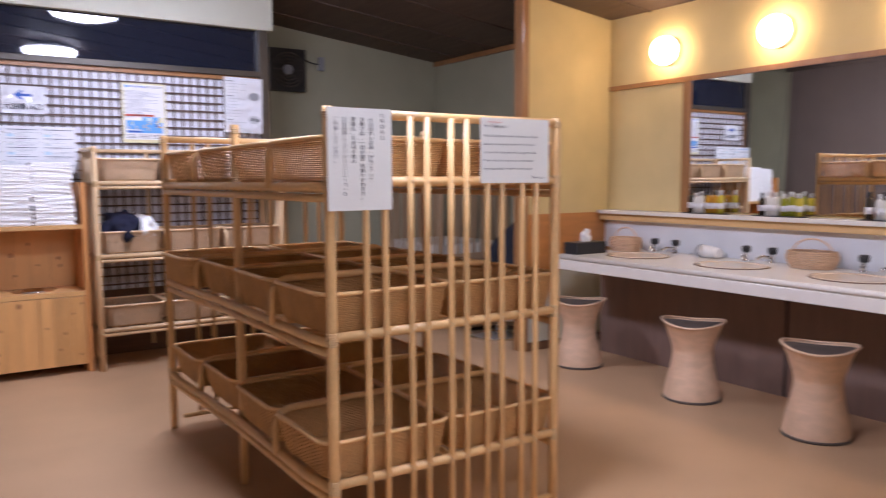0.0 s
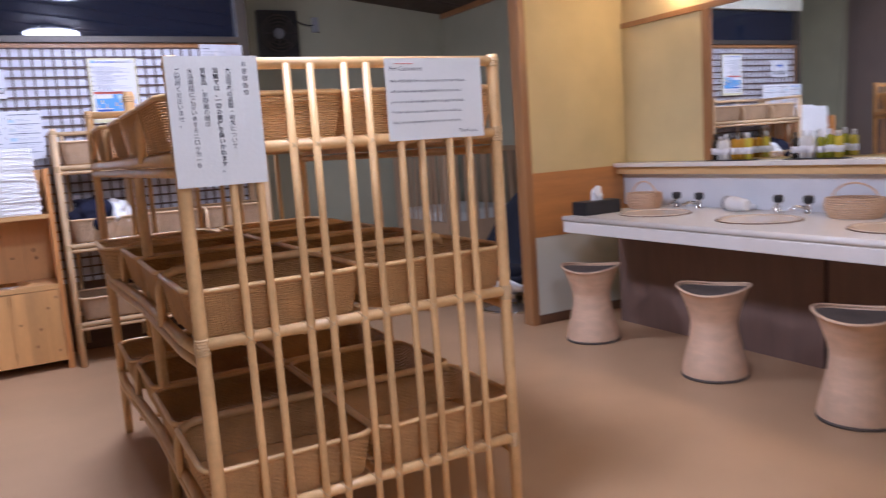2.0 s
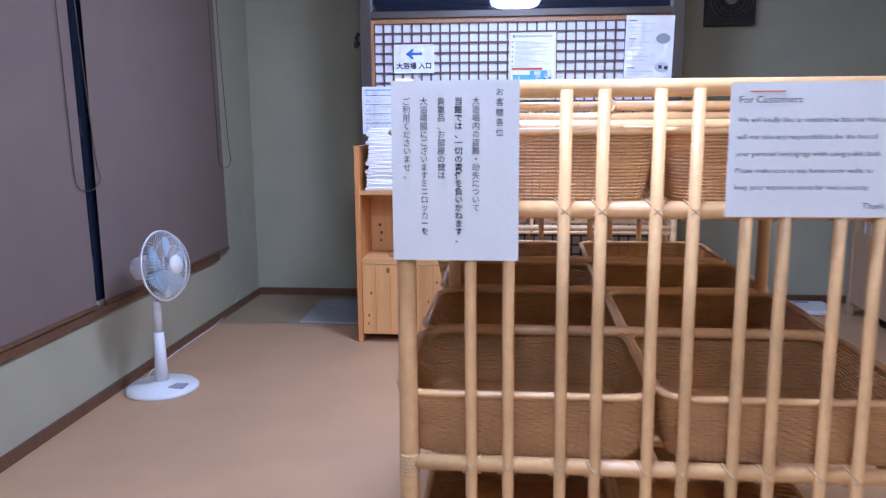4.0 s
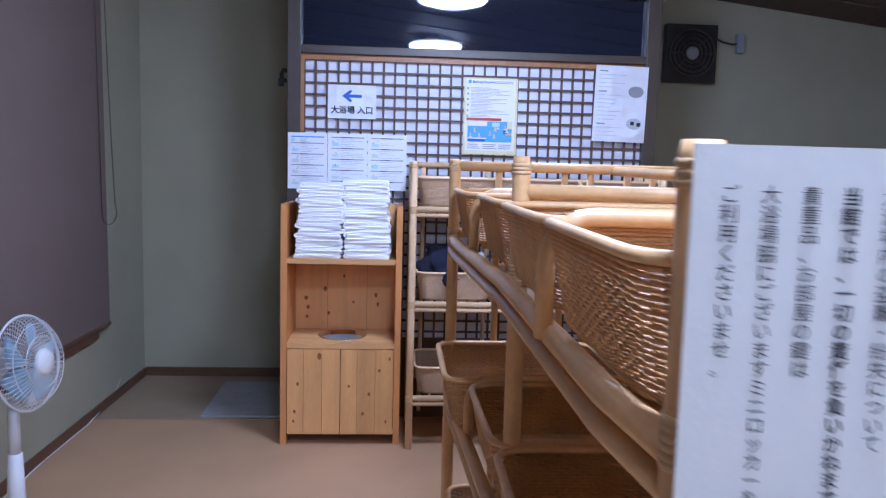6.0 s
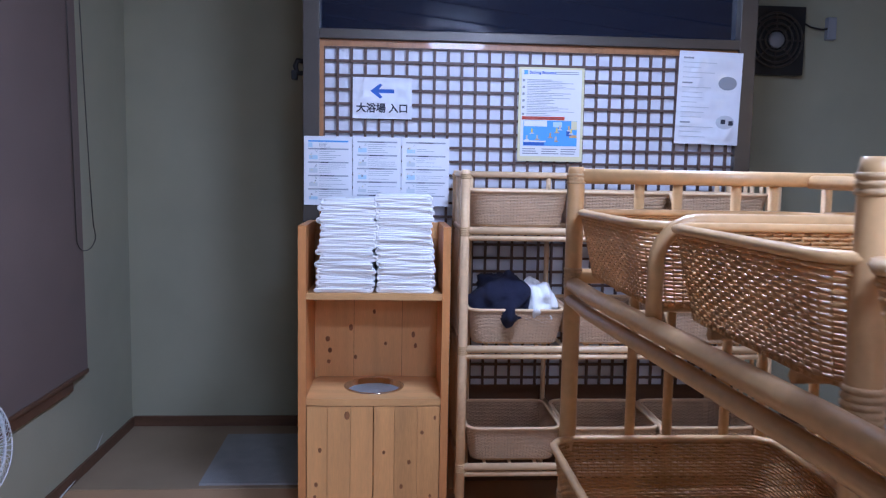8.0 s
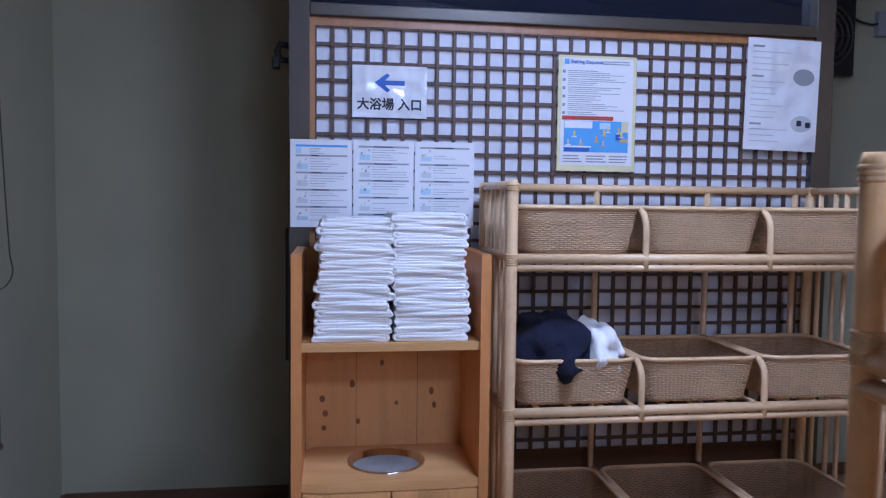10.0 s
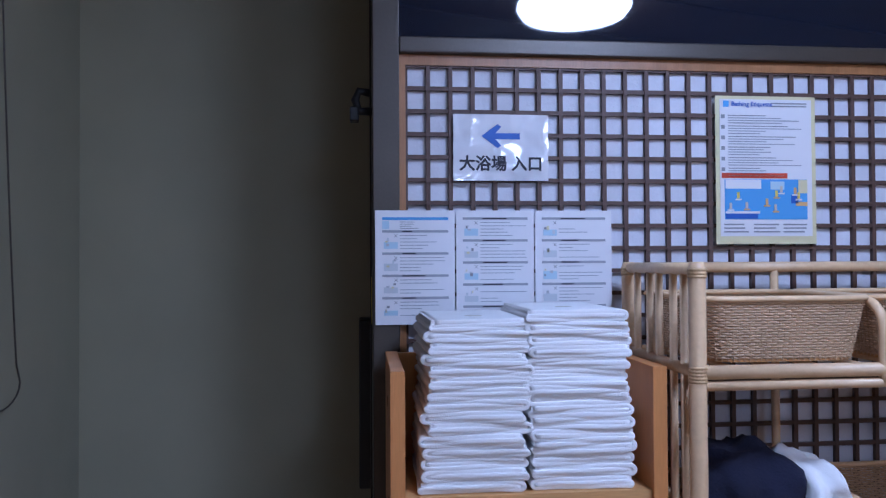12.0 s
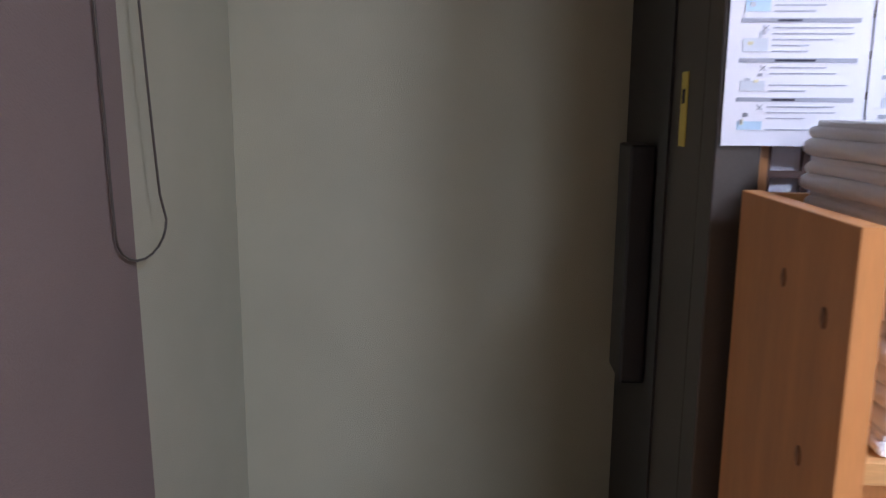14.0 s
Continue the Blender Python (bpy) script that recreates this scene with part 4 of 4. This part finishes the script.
tagged(part("wall_switch", B(3.02, 3.03, 5.95, 6.0, 1.72, 1.79, bev=0.003), M_CHROME), "small metal switch plate beside the frame", "switch")

# ---- ceiling lamps ----
def ceiling_lamp(x, y):
    ob = thing("ceiling_lamp", "round white flush ceiling lamp, lit", "lamp", (x, y, ceil_z(x)), 0, "ceiling lamps")
    part("mount", lathe(bmesh.new(), [(0.10, 0.03), (0.10, -0.045), (0.25, -0.05), (0.25, -0.07)], 36), M_WHITE, ob)
    part("diffuser", lathe(bmesh.new(), [(0.262, -0.071), (0.265, -0.095), (0.24, -0.13), (0.15, -0.155), (0.02, -0.161)], 40), M_CEIL_GLOW, ob)


ceiling_lamp(1.99, 4.48)
ceiling_lamp(1.99, 2.15)
# added lamp, always out of view: fill light for the rack's near end
ceiling_lamp(1.99, -0.18)

# ---- vanity ----
VX = X1
structure("vanity_trim", B(VX - 0.02, VX, Y0, 4.28, 1.83, 1.862), M_POST, "brown wooden rail over the mirror", "trim")
structure("side_panel_mirror", B(VX - 0.006, VX, 3.615, 4.28, 0.975, 1.83), M_YELLOW, "straw-yellow panel beside the mirror", "wall panel")
mir = thing("wall_mirror", "long wall mirror in a brown wooden frame", "mirror")
part("glass", B(VX - 0.014, VX - 0.006, 0.4, 3.56, 0.985, 1.828), M_MIRROR, mir)
part("frame_stile", B(VX - 0.03, VX - 0.006, 3.56, 3.612, 0.975, 1.829, bev=0.003), M_POST, mir)
part("pane_joint", B(VX - 0.0155, VX - 0.0142, 2.0, 2.004, 0.985, 1.828), M_GREY, mir)
ledge = thing("mirror_ledge", "cream ledge under the mirror", "shelf", kind="structure")
part("ledge_top", B(VX - 0.13, VX, 0.4, 4.278, 0.945, 0.972, bev=0.004), M_COUNTER, ledge)
part("ledge_rail", B(VX - 0.10, VX, 0.4, 4.276, 0.90, 0.944), M_TAN, ledge)
structure("splashback", B(VX - 0.05, VX, 0.4, 4.27, 0.70, 0.899), M_SPLASH, "white splashback behind the basins", "wall panel")
CXF, CYL, CZ = 4.27, 4.02, 0.703
counter = thing("vanity_counter", "long cream vanity counter with oval basins", "counter")
BASINS = [3.62, 2.93, 2.24, 1.55]
# top: strips between square cut-outs, oval rims over them
bm = bmesh.new()
edges = [CYL]
for y in BASINS:
    edges += [y + 0.20, y - 0.20]
edges.append(0.4)
bx0, bx1 = 4.42, 4.80
for k in range(0, len(edges), 2):
    box(bm, CXF, VX - 0.05, edges[k + 1], edges[k], CZ - 0.03, CZ)
nseg = 32
for y in BASINS:
    box(bm, CXF, bx0, y - 0.20, y + 0.20, CZ - 0.03, CZ)
    box(bm, bx1, VX - 0.05, y - 0.20, y + 0.20, CZ - 0.03, CZ)
    mx, hx, hy = (bx0 + bx1) / 2, (bx1 - bx0) / 2, 0.20
    inn, out = [], []
    for k in range(nseg):
        t = 2 * math.pi * (k + 0.5) / nseg
        c, s_ = math.cos(t), math.sin(t)
        m = min(hx / max(abs(c), 1e-6), hy / max(abs(s_), 1e-6))
        if k % 8 == 3:
            c, s_, m = math.copysign(hx, c), math.copysign(hy, s_), 1.0
        inn.append(bm.verts.new((mx + 0.165 * math.cos(t), y + 0.185 * math.sin(t), CZ)))
        out.append(bm.verts.new((mx + m * c, y + m * s_, CZ)))
    for k in range(nseg):
        bm.faces.new((inn[k], inn[(k + 1) % nseg], out[(k + 1) % nseg], out[k]))
bmesh.ops.remove_doubles(bm, verts=bm.verts[:], dist=0.0005)
part("top", bm, M_COUNTER, counter)
part("front_edge", B(CXF - 0.004, CXF + 0.03, 0.4, CYL, CZ - 0.095, CZ - 0.031, bev=0.004), M_COUNTER, counter)
part("front_lip", pipe(bmesh.new(), [(CXF + 0.004, 0.4, CZ - 0.013), (CXF + 0.004, CYL, CZ - 0.013)], 0.016, 10), M_COUNTER, counter)
part("end_panel", B(CXF + 0.03, VX - 0.05, CYL - 0.03, CYL, CZ - 0.095, CZ - 0.031), M_COUNTER, counter)
for y in BASINS:
    o = part("basin", lathe(bmesh.new(), [(1.10, 0.002), (1.08, 0.008), (1.0, 0.006), (0.92, -0.04), (0.7, -0.10), (0.3, -0.125), (0.08, -0.127)], 40), M_SINK, counter, "beige ceramic oval basin")
    o.matrix_basis = Matrix.Translation(((bx0 + bx1) / 2, y, CZ)) @ Matrix.Diagonal((0.165, 0.185, 1, 1))
    rp = [(( bx0 + bx1) / 2 + 0.183 * math.cos(2 * math.pi * k / 48), y + 0.205 * math.sin(2 * math.pi * k / 48), CZ + 0.001) for k in range(49)]
    part("basin_seal", pipe(bmesh.new(), rp, 0.0045, 5), M_TRIM, counter, "dark seal round the basin")
    part("drain", lathe(bmesh.new(), [(0.02, CZ - 0.1265), (0.02, CZ - 0.123), (0.012, CZ - 0.122)], 16, ((bx0 + bx1) / 2, y, 0)), M_CHROME, counter)
    for dy in (0.085, -0.085):
        tp = part("tap", lathe(bmesh.new(), [(0.022, 0), (0.02, 0.012), (0.013, 0.02), (0.013, 0.05), (0.016, 0.055)], 16, (4.87, y + dy, CZ)), M_CHROME, counter)
        part("tap_knob", lathe(bmesh.new(), [(0.014, 0.055), (0.025, 0.062), (0.027, 0.085), (0.022, 0.095)], 12, (4.87, y + dy, CZ)), M_BLACK, tp, "black tap knob")
        part("spout", pipe(bmesh.new(), [(4.87, y + dy, CZ + 0.035), (4.82, y + dy * 0.7, CZ + 0.045), (4.785, y + dy * 0.55, CZ + 0.03)], 0.009, 8), M_CHROME, tp)
structure("apron", B(4.69, 4.72, 2.64, CYL, 0, CZ - 0.031), M_APRON, "dark brown panel under the counter", "wall panel")
structure("apron_joint", B(4.70, 4.72, 2.62, 2.64, 0, CZ - 0.031), M_BLACK, "dark joint between the panels", "wall panel")
structure("apron_near", B(4.69, 4.72, 0.4, 2.62, 0, CZ - 0.031), M_APRON, "dark brown panel under the counter", "wall panel")
structure("apron_end", B(4.72, VX, CYL - 0.03, CYL, 0, CZ - 0.031), M_APRON, "dark brown end panel under the counter", "wall panel")

# globes at 1.345 and 0.545 are unseen extras that brighten the floor
for y in (3.745, 2.945, 2.145, 1.345, 0.545):
    lp = thing("vanity_lamp", "round warm globe wall lamp over the mirror, lit", "lamp", (VX, y, 2.045), 0, "lamps over the mirror")
    part("holder", lathe(bmesh.new(), [(0.095, 0.0), (0.095, -0.012), (0.07, -0.03)], 32, (0, 0, 0), "x"), M_LAMPRIM, lp)
    part("globe", lathe(bmesh.new(), [(0.078, -0.02), (0.094, -0.05), (0.095, -0.07), (0.082, -0.10), (0.05, -0.122), (0.01, -0.13)], 32, (0, 0, 0), "x"), M_VAN_GLOW, lp)


# stools: waisted cane drums
def stool(x, y, rz):
    ob = thing("cane_stool", "hourglass-shaped pale cane stool with a dark seat", "stool", (x, y, 0), rz, "stools at the vanity")
    bm = bmesh.new()
    n, prof = 64, []
    for j in range(17):
        f = j / 16
        r = 0.150 - 0.045 * math.sin(math.pi * min(1, f / 0.62) / 2) ** 1.6 if f < 0.62 else 0.105 + 0.057 * ((f - 0.62) / 0.38) ** 1.3
        prof.append((r, 0.012 + f * 0.425))
    rings = []
    for r, z in prof:
        ring = []
        for k in range(n):
            a = 2 * math.pi * k / n
            rr = r + (0.0006 if k % 2 else -0.0006)
            zz = z + (0.013 * math.cos(2 * a) * max(0, z - 0.30) / 0.14)
            ring.append(bm.verts.new((rr * math.cos(a), rr * math.sin(a), zz)))
        rings.append(ring)
    for a, b in zip(rings, rings[1:]):
        for k in range(n):
            bm.faces.new((a[k], a[(k + 1) % n], b[(k + 1) % n], b[k]))
    part("woven_body", bm, M_PALE, ob)
    pts = [(0.163 * math.cos(2 * math.pi * k / 48), 0.163 * math.sin(2 * math.pi * k / 48), 0.437 + 0.013 * math.cos(4 * math.pi * k / 48)) for k in range(49)]
    part("rim", pipe(bmesh.new(), pts, 0.007, 6), M_PALE, ob)
    bm = bmesh.new()
    rings = []
    for j in range(6):
        r = 0.155 * (j + 0.02) / 5
        rings.append([bm.verts.new((r * math.cos(2 * math.pi * k / 48), r * math.sin(2 * math.pi * k / 48), 0.425 + 0.013 * math.cos(4 * math.pi * k / 48) * (r / 0.155) ** 2 + 0.008 * (1 - (r / 0.155) ** 2))) for k in range(48)])
    for a, b in zip(rings, rings[1:]):
        for k in range(48):
            bm.faces.new((a[k], a[(k + 1) % 48], b[(k + 1) % 48], b[k])).smooth = True
    bm.faces.new(rings[0])
    part("seat", bm, M_SEAT, ob, "dark woven seat")
    part("foot_ring", lathe(bmesh.new(), [(0.14, 0), (0.153, 0), (0.153, 0.014), (0.14, 0.014)], 40), M_SEAT, ob)
    ob.scale = (1, 1, 0.965)


stool(4.285, 3.81, 128)
stool(4.27, 2.915, 122)
stool(4.245, 2.19, 118)

# tissue box, baskets, dryer
tb = thing("tissue_box", "black tissue box with a white tissue pulled up", "tissue box")
part("case", B(4.33, 4.60, 3.885, 4.01, CZ, CZ + 0.078, bev=0.006), M_BLACK, tb)
bm = bmesh.new()
bmesh.ops.create_icosphere(bm, subdivisions=3, radius=0.04)
for v in bm.verts:
    v.co *= 1 + 0.5 * noise.noise(v.co * 40)
    v.co.z = v.co.z * 1.3 + 0.03
    v.co.y *= 0.5
o = part("tissue", bm, M_TOWEL, tb)
o.location = (4.48, 3.955, CZ + 0.078)


def hand_basket(x, y, r, h):
    ob = thing("cane_basket", "small pale cane basket with a handle on the counter", "basket", (x, y, CZ), 0, "small baskets on the counter")
    bm = bmesh.new()
    n = 48
    for j in range(9):
        f = j / 8
        rr = r * (0.72 + 0.34 * math.sin(math.pi * (0.15 + 0.55 * f)))
        pts = []
        for k in range(n + 1):
            a = 2 * math.pi * k / n
            q = rr + 0.004 * (1 if (k + j) % 2 else -1)
            pts.append((q * math.cos(a), q * 1.25 * math.sin(a), 0.006 + f * h))
        pipe(bm, pts, h / 16, 5)
    tagged(part("woven_body", bm, M_PALE, ob), kind="stuff")
    part("base", lathe(bmesh.new(), [(r * 0.8, 0.0), (r * 0.8, 0.008)], 24), M_PALE, ob)
    pts = [(0, r * 1.2 * math.cos(math.pi * k / 16), h * 0.8 + (h * 1.1) * math.sin(math.pi * k / 16)) for k in range(17)]
    part("handle", pipe(bmesh.new(), pts, 0.005, 6), M_PALE, ob)


hand_basket(4.80, 3.90, 0.085, 0.085)
hand_basket(4.86, 2.60, 0.10, 0.085)
dr = thing("hair_dryer", "white and grey hair dryer lying on the counter", "hair dryer", (4.86, 3.27, CZ + 0.04), 70)
part("barrel", lathe(bmesh.new(), [(0.025, -0.11), (0.03, -0.10), (0.038, 0.0), (0.04, 0.06)], 20, (0, 0, 0), "x"), M_WHITE, dr)
part("inlet", lathe(bmesh.new(), [(0.04, 0.06), (0.041, 0.085), (0.03, 0.092)], 20, (0, 0, 0), "x"), M_GREY, dr)
part("handle", pipe(bmesh.new(), [(0.03, 0, -0.02), (0.02, -0.06, -0.025), (0.0, -0.12, -0.025)], 0.014, 10), M_WHITE, dr)

# toiletries on the ledge
LIQ = [plain("amber lotion", (0.55, 0.28, 0.03), 0.15), plain("white lotion", (0.75, 0.74, 0.70), 0.3), plain("olive tonic", (0.32, 0.32, 0.03), 0.15), plain("dark tonic", (0.05, 0.04, 0.03), 0.15), plain("yellow tonic", (0.62, 0.50, 0.06), 0.15)]
def bottle(x, y, h, r, mcol, group):
    ob = thing("toiletry_bottle", "small toiletry bottle with a cap on the ledge", "bottle", (x, y, 0.978), 0, group)
    part("body", lathe(bmesh.new(), [(r, 0), (r, h * 0.68), (r * 0.8, h * 0.76), (r * 0.4, h * 0.8)], 16), mcol, ob)
    part("cap", lathe(bmesh.new(), [(r * 0.42, h * 0.8), (r * 0.42, h * 0.98), (r * 0.3, h)], 12), M_BLACK if mcol in (LIQ[0], LIQ[3]) else M_WHITE, ob)
    part("bottle_label", lathe(bmesh.new(), [(r * 1.02, h * 0.2), (r * 1.02, h * 0.45)], 16), M_SHEET, ob)


rb = random.Random(6)
for gi, (ya, cols) in enumerate(((3.50, (3, 1, 1, 0, 0, 4)), (2.99, (3, 1, 1, 2, 2, 4)), (2.36, (3, 1, 1, 2, 0)))):
    tray = tagged(part("bottle_tray", B(4.915, 4.985, ya - 0.29, ya + 0.03, 0.9725, 0.978, bev=0.002), M_BLACK), "thin black tray under toiletry bottles", "tray")
    for k, c in enumerate(cols):
        bottle(4.95 + rb.uniform(-0.012, 0.012), ya - 0.012 - k * 0.047, rb.uniform(0.12, 0.15), 0.0195, LIQ[c], "toiletry bottles")

# ---- water dispenser ----
ws = thing("water_dispenser", "tall white water dispenser with a clear cup tube", "water dispenser")
WX0, WX1, WY0, WY1 = 3.09, 3.41, 0.93, 1.235
part("body", B(WX0, WX1, WY0, WY1 - 0.03, 0, 1.295, bev=0.018), M_WHITE, ws)
part("head", B(WX0 + 0.004, WX1 - 0.004, WY1 - 0.03, WY1 + 0.058, 0.885, 1.275, bev=0.016), M_WHITE, ws)
part("lower_front", B(WX0 + 0.004, WX1 - 0.004, WY1 - 0.03, WY1 - 0.005, 0.02, 0.86, bev=0.008), M_WHITE, ws)
part("nozzle", lathe(bmesh.new(), [(0.05, 0.83), (0.055, 0.86), (0.055, 0.885), (0.03, 0.885)], 20, (3.25, WY1 + 0.0, 0)), M_GREY, ws, "grey tap nozzle")
bm = bmesh.new()
vs = []
for x in (WX0 + 0.01, WX1 - 0.01):
    vs.append([bm.verts.new((x, y, z)) for y, z in ((WY1 - 0.006, 0.50), (WY1 + 0.005, 0.50), (WY1 + 0.06, 0.585), (WY1 + 0.06, 0.61), (WY1 - 0.006, 0.64))])
bm.faces.new(vs[0])
bm.faces.new(vs[1][::-1])
for k in range(5):
    bm.faces.new((vs[0][k], vs[0][(k + 1) % 5], vs[1][(k + 1) % 5], vs[1][k]))
part("drip_tray", bm, M_WHITE, ws)
part("tray_grille", B(WX0 + 0.03, WX1 - 0.03, WY1 + 0.008, WY1 + 0.055, 0.622, 0.627), M_BLUE, ws, "dark blue drip grille")
part("cup_tube", lathe(bmesh.new(), [(0.040, 0.96), (0.042, 1.34), (0.052, 1.345), (0.052, 1.36), (0.038, 1.362)], 28, (3.04, 1.115, 0)), M_WHITE, ws, "pale cup tube")
part("paper_cup", lathe(bmesh.new(), [(0.026, 0.90), (0.034, 0.965), (0.034, 0.97)], 24, (3.04, 1.115, 0)), M_SHEET, ws, "paper cups in the tube")
part("tube_bracket", B(3.05, WX0 + 0.002, 1.035, 1.075, 0.955, 1.13, bev=0.004), M_WHITE, ws)
part("grip", B(WX0 - 0.003, WX0 + 0.001, 1.01, 1.085, 0.755, 0.79), M_GREY, ws, "recessed grip")
part("rating_plate", B(WX0 - 0.002, WX0 + 0.001, 0.95, 1.01, 0.555, 0.59), M_LGREY, ws)
for k in range(6):
    part("label_print", B(WX0 - 0.002, WX0 + 0.001, 0.95, 1.03, 0.36 + 0.03 * k, 0.367 + 0.03 * k), M_LGREY, ws)

# ---- alcove: lounge chair, crib, scale ----
ch = thing("lounge_chair", "dark lined bucket lounge chair with white shell and chrome foot", "chair", (4.45, 4.86, 0), 0)
part("foot_plate", lathe(bmesh.new(), [(0.255, 0.0), (0.26, 0.012), (0.245, 0.024), (0.05, 0.034), (0.03, 0.04)], 40), M_CHROME, ch, "chrome round foot")
part("column", pipe(bmesh.new(), [(0, 0, 0.03), (0, 0, 0.13)], 0.035, 12), M_CHROME, ch)
def tub(name, stations, inset, drop, material, thick, label):
    """A bucket shell: open at the front, its sides rising into the back."""
    bm = bmesh.new()
    rows = []
    for y, z, half, lift in stations:
        row = []
        for q in range(13):
            u = -1 + q / 6
            row.append(bm.verts.new(((half - inset) * math.sin(u * math.pi / 2), y - inset * 0.6, z + inset + max(lift - drop, 0.01) * abs(u) ** 2.6)))
        rows.append(row)
    for a, b in zip(rows, rows[1:]):
        for q in range(12):
            bm.faces.new((a[q], a[q + 1], b[q + 1], b[q])).smooth = True
    bmesh.ops.recalc_face_normals(bm, faces=bm.faces)
    bmesh.ops.solidify(bm, geom=bm.faces[:], thickness=thick)
    for f in bm.faces:
        f.smooth = True
    o = part(name, bm, material, ch, label)
    o.matrix_basis = pose(0, 0, 0, 0, 0, -78)


TUB = [(-0.36, 0.24, 0.27, 0.05), (-0.26, 0.165, 0.33, 0.06), (-0.10, 0.13, 0.36, 0.11), (0.06, 0.125, 0.37, 0.22), (0.20, 0.17, 0.36, 0.34), (0.31, 0.29, 0.33, 0.36), (0.37, 0.46, 0.29, 0.26), (0.41, 0.64, 0.24, 0.13), (0.44, 0.80, 0.18, 0.04)]
tub("seat_shell", TUB, 0.0, 0.0, M_WHITE, 0.014, "white moulded shell")
tub("seat_lining", TUB, 0.032, -0.015, M_DARKCUSH, 0.024, "dark padded lining")
bm = bmesh.new()
bmesh.ops.create_icosphere(bm, subdivisions=3, radius=1)
for v in bm.verts:
    q = v.co.copy()
    v.co = Vector((math.copysign(abs(q.x) ** 0.6, q.x) * 0.24, math.copysign(abs(q.y) ** 0.6, q.y) * 0.26 - 0.08, 0.25 + 0.065 * math.copysign(abs(q.z) ** 0.7, q.z) - 0.05 * q.y + 0.03 * q.x * q.x))
for f in bm.faces:
    f.smooth = True
part("seat_cushion", bm, M_DARKCUSH, ch, "dark padded seat").matrix_basis = pose(0, 0, 0, 0, 0, -78)

crib = thing("baby_crib", "wooden slatted crib with a pale sheet", "crib")
KX0, KX1, KY0, KY1 = 4.30, 4.98, 5.45, 6.30
for x in (KX0, KX1):
    for y in (KY0, KY1):
        part("leg", B(x - 0.02, x + 0.02, y - 0.02, y + 0.02, 0, 1.15, bev=0.004), M_CRIB, crib)
for x in (KX0, KX1):
    part("top_rail", B(x - 0.015, x + 0.015, KY0 + 0.02, KY1 - 0.02, 1.09, 1.13, bev=0.004), M_CRIB, crib)
    part("bottom_panel", B(x - 0.012, x + 0.012, KY0 + 0.02, KY1 - 0.02, 0.10, 0.58), M_CRIB, crib)
    for k in range(9):
        y = KY0 + 0.09 + k * 0.084
        part("slat", B(x - 0.006, x + 0.006, y - 0.012, y + 0.012, 0.58, 1.09), M_CRIB, crib)
for y in (KY0, KY1):
    part("end_rail", B(KX0 + 0.02, KX1 - 0.02, y - 0.015, y + 0.015, 1.09, 1.13, bev=0.004), M_CRIB, crib)
    part("end_panel", B(KX0 + 0.02, KX1 - 0.02, y - 0.012, y + 0.012, 0.10, 0.58), M_CRIB, crib)
    for k in range(7):
        x = KX0 + 0.09 + k * 0.083
        part("slat", B(x - 0.012, x + 0.012, y - 0.006, y + 0.006, 0.58, 1.09), M_CRIB, crib)
part("mattress", B(KX0 + 0.015, KX1 - 0.015, KY0 + 0.015, KY1 - 0.015, 0.56, 0.66, bev=0.02), M_NOTE, crib, "pale mattress")
sc = thing("bathroom_scale", "flat white bathroom scale on the floor", "scale", (4.05, 6.40, 0))
part("body", B(-0.17, 0.17, -0.15, 0.15, 0.006, 0.04, bev=0.008), M_WHITE, sc)
part("display", B(-0.05, 0.05, 0.08, 0.12, 0.0395, 0.042), M_GREY, sc)
for x in (-0.13, 0.13):
    for y in (-0.11, 0.11):
        part("foot", B(x - 0.015, x + 0.015, y - 0.015, y + 0.015, 0, 0.008), M_BLACK, sc)
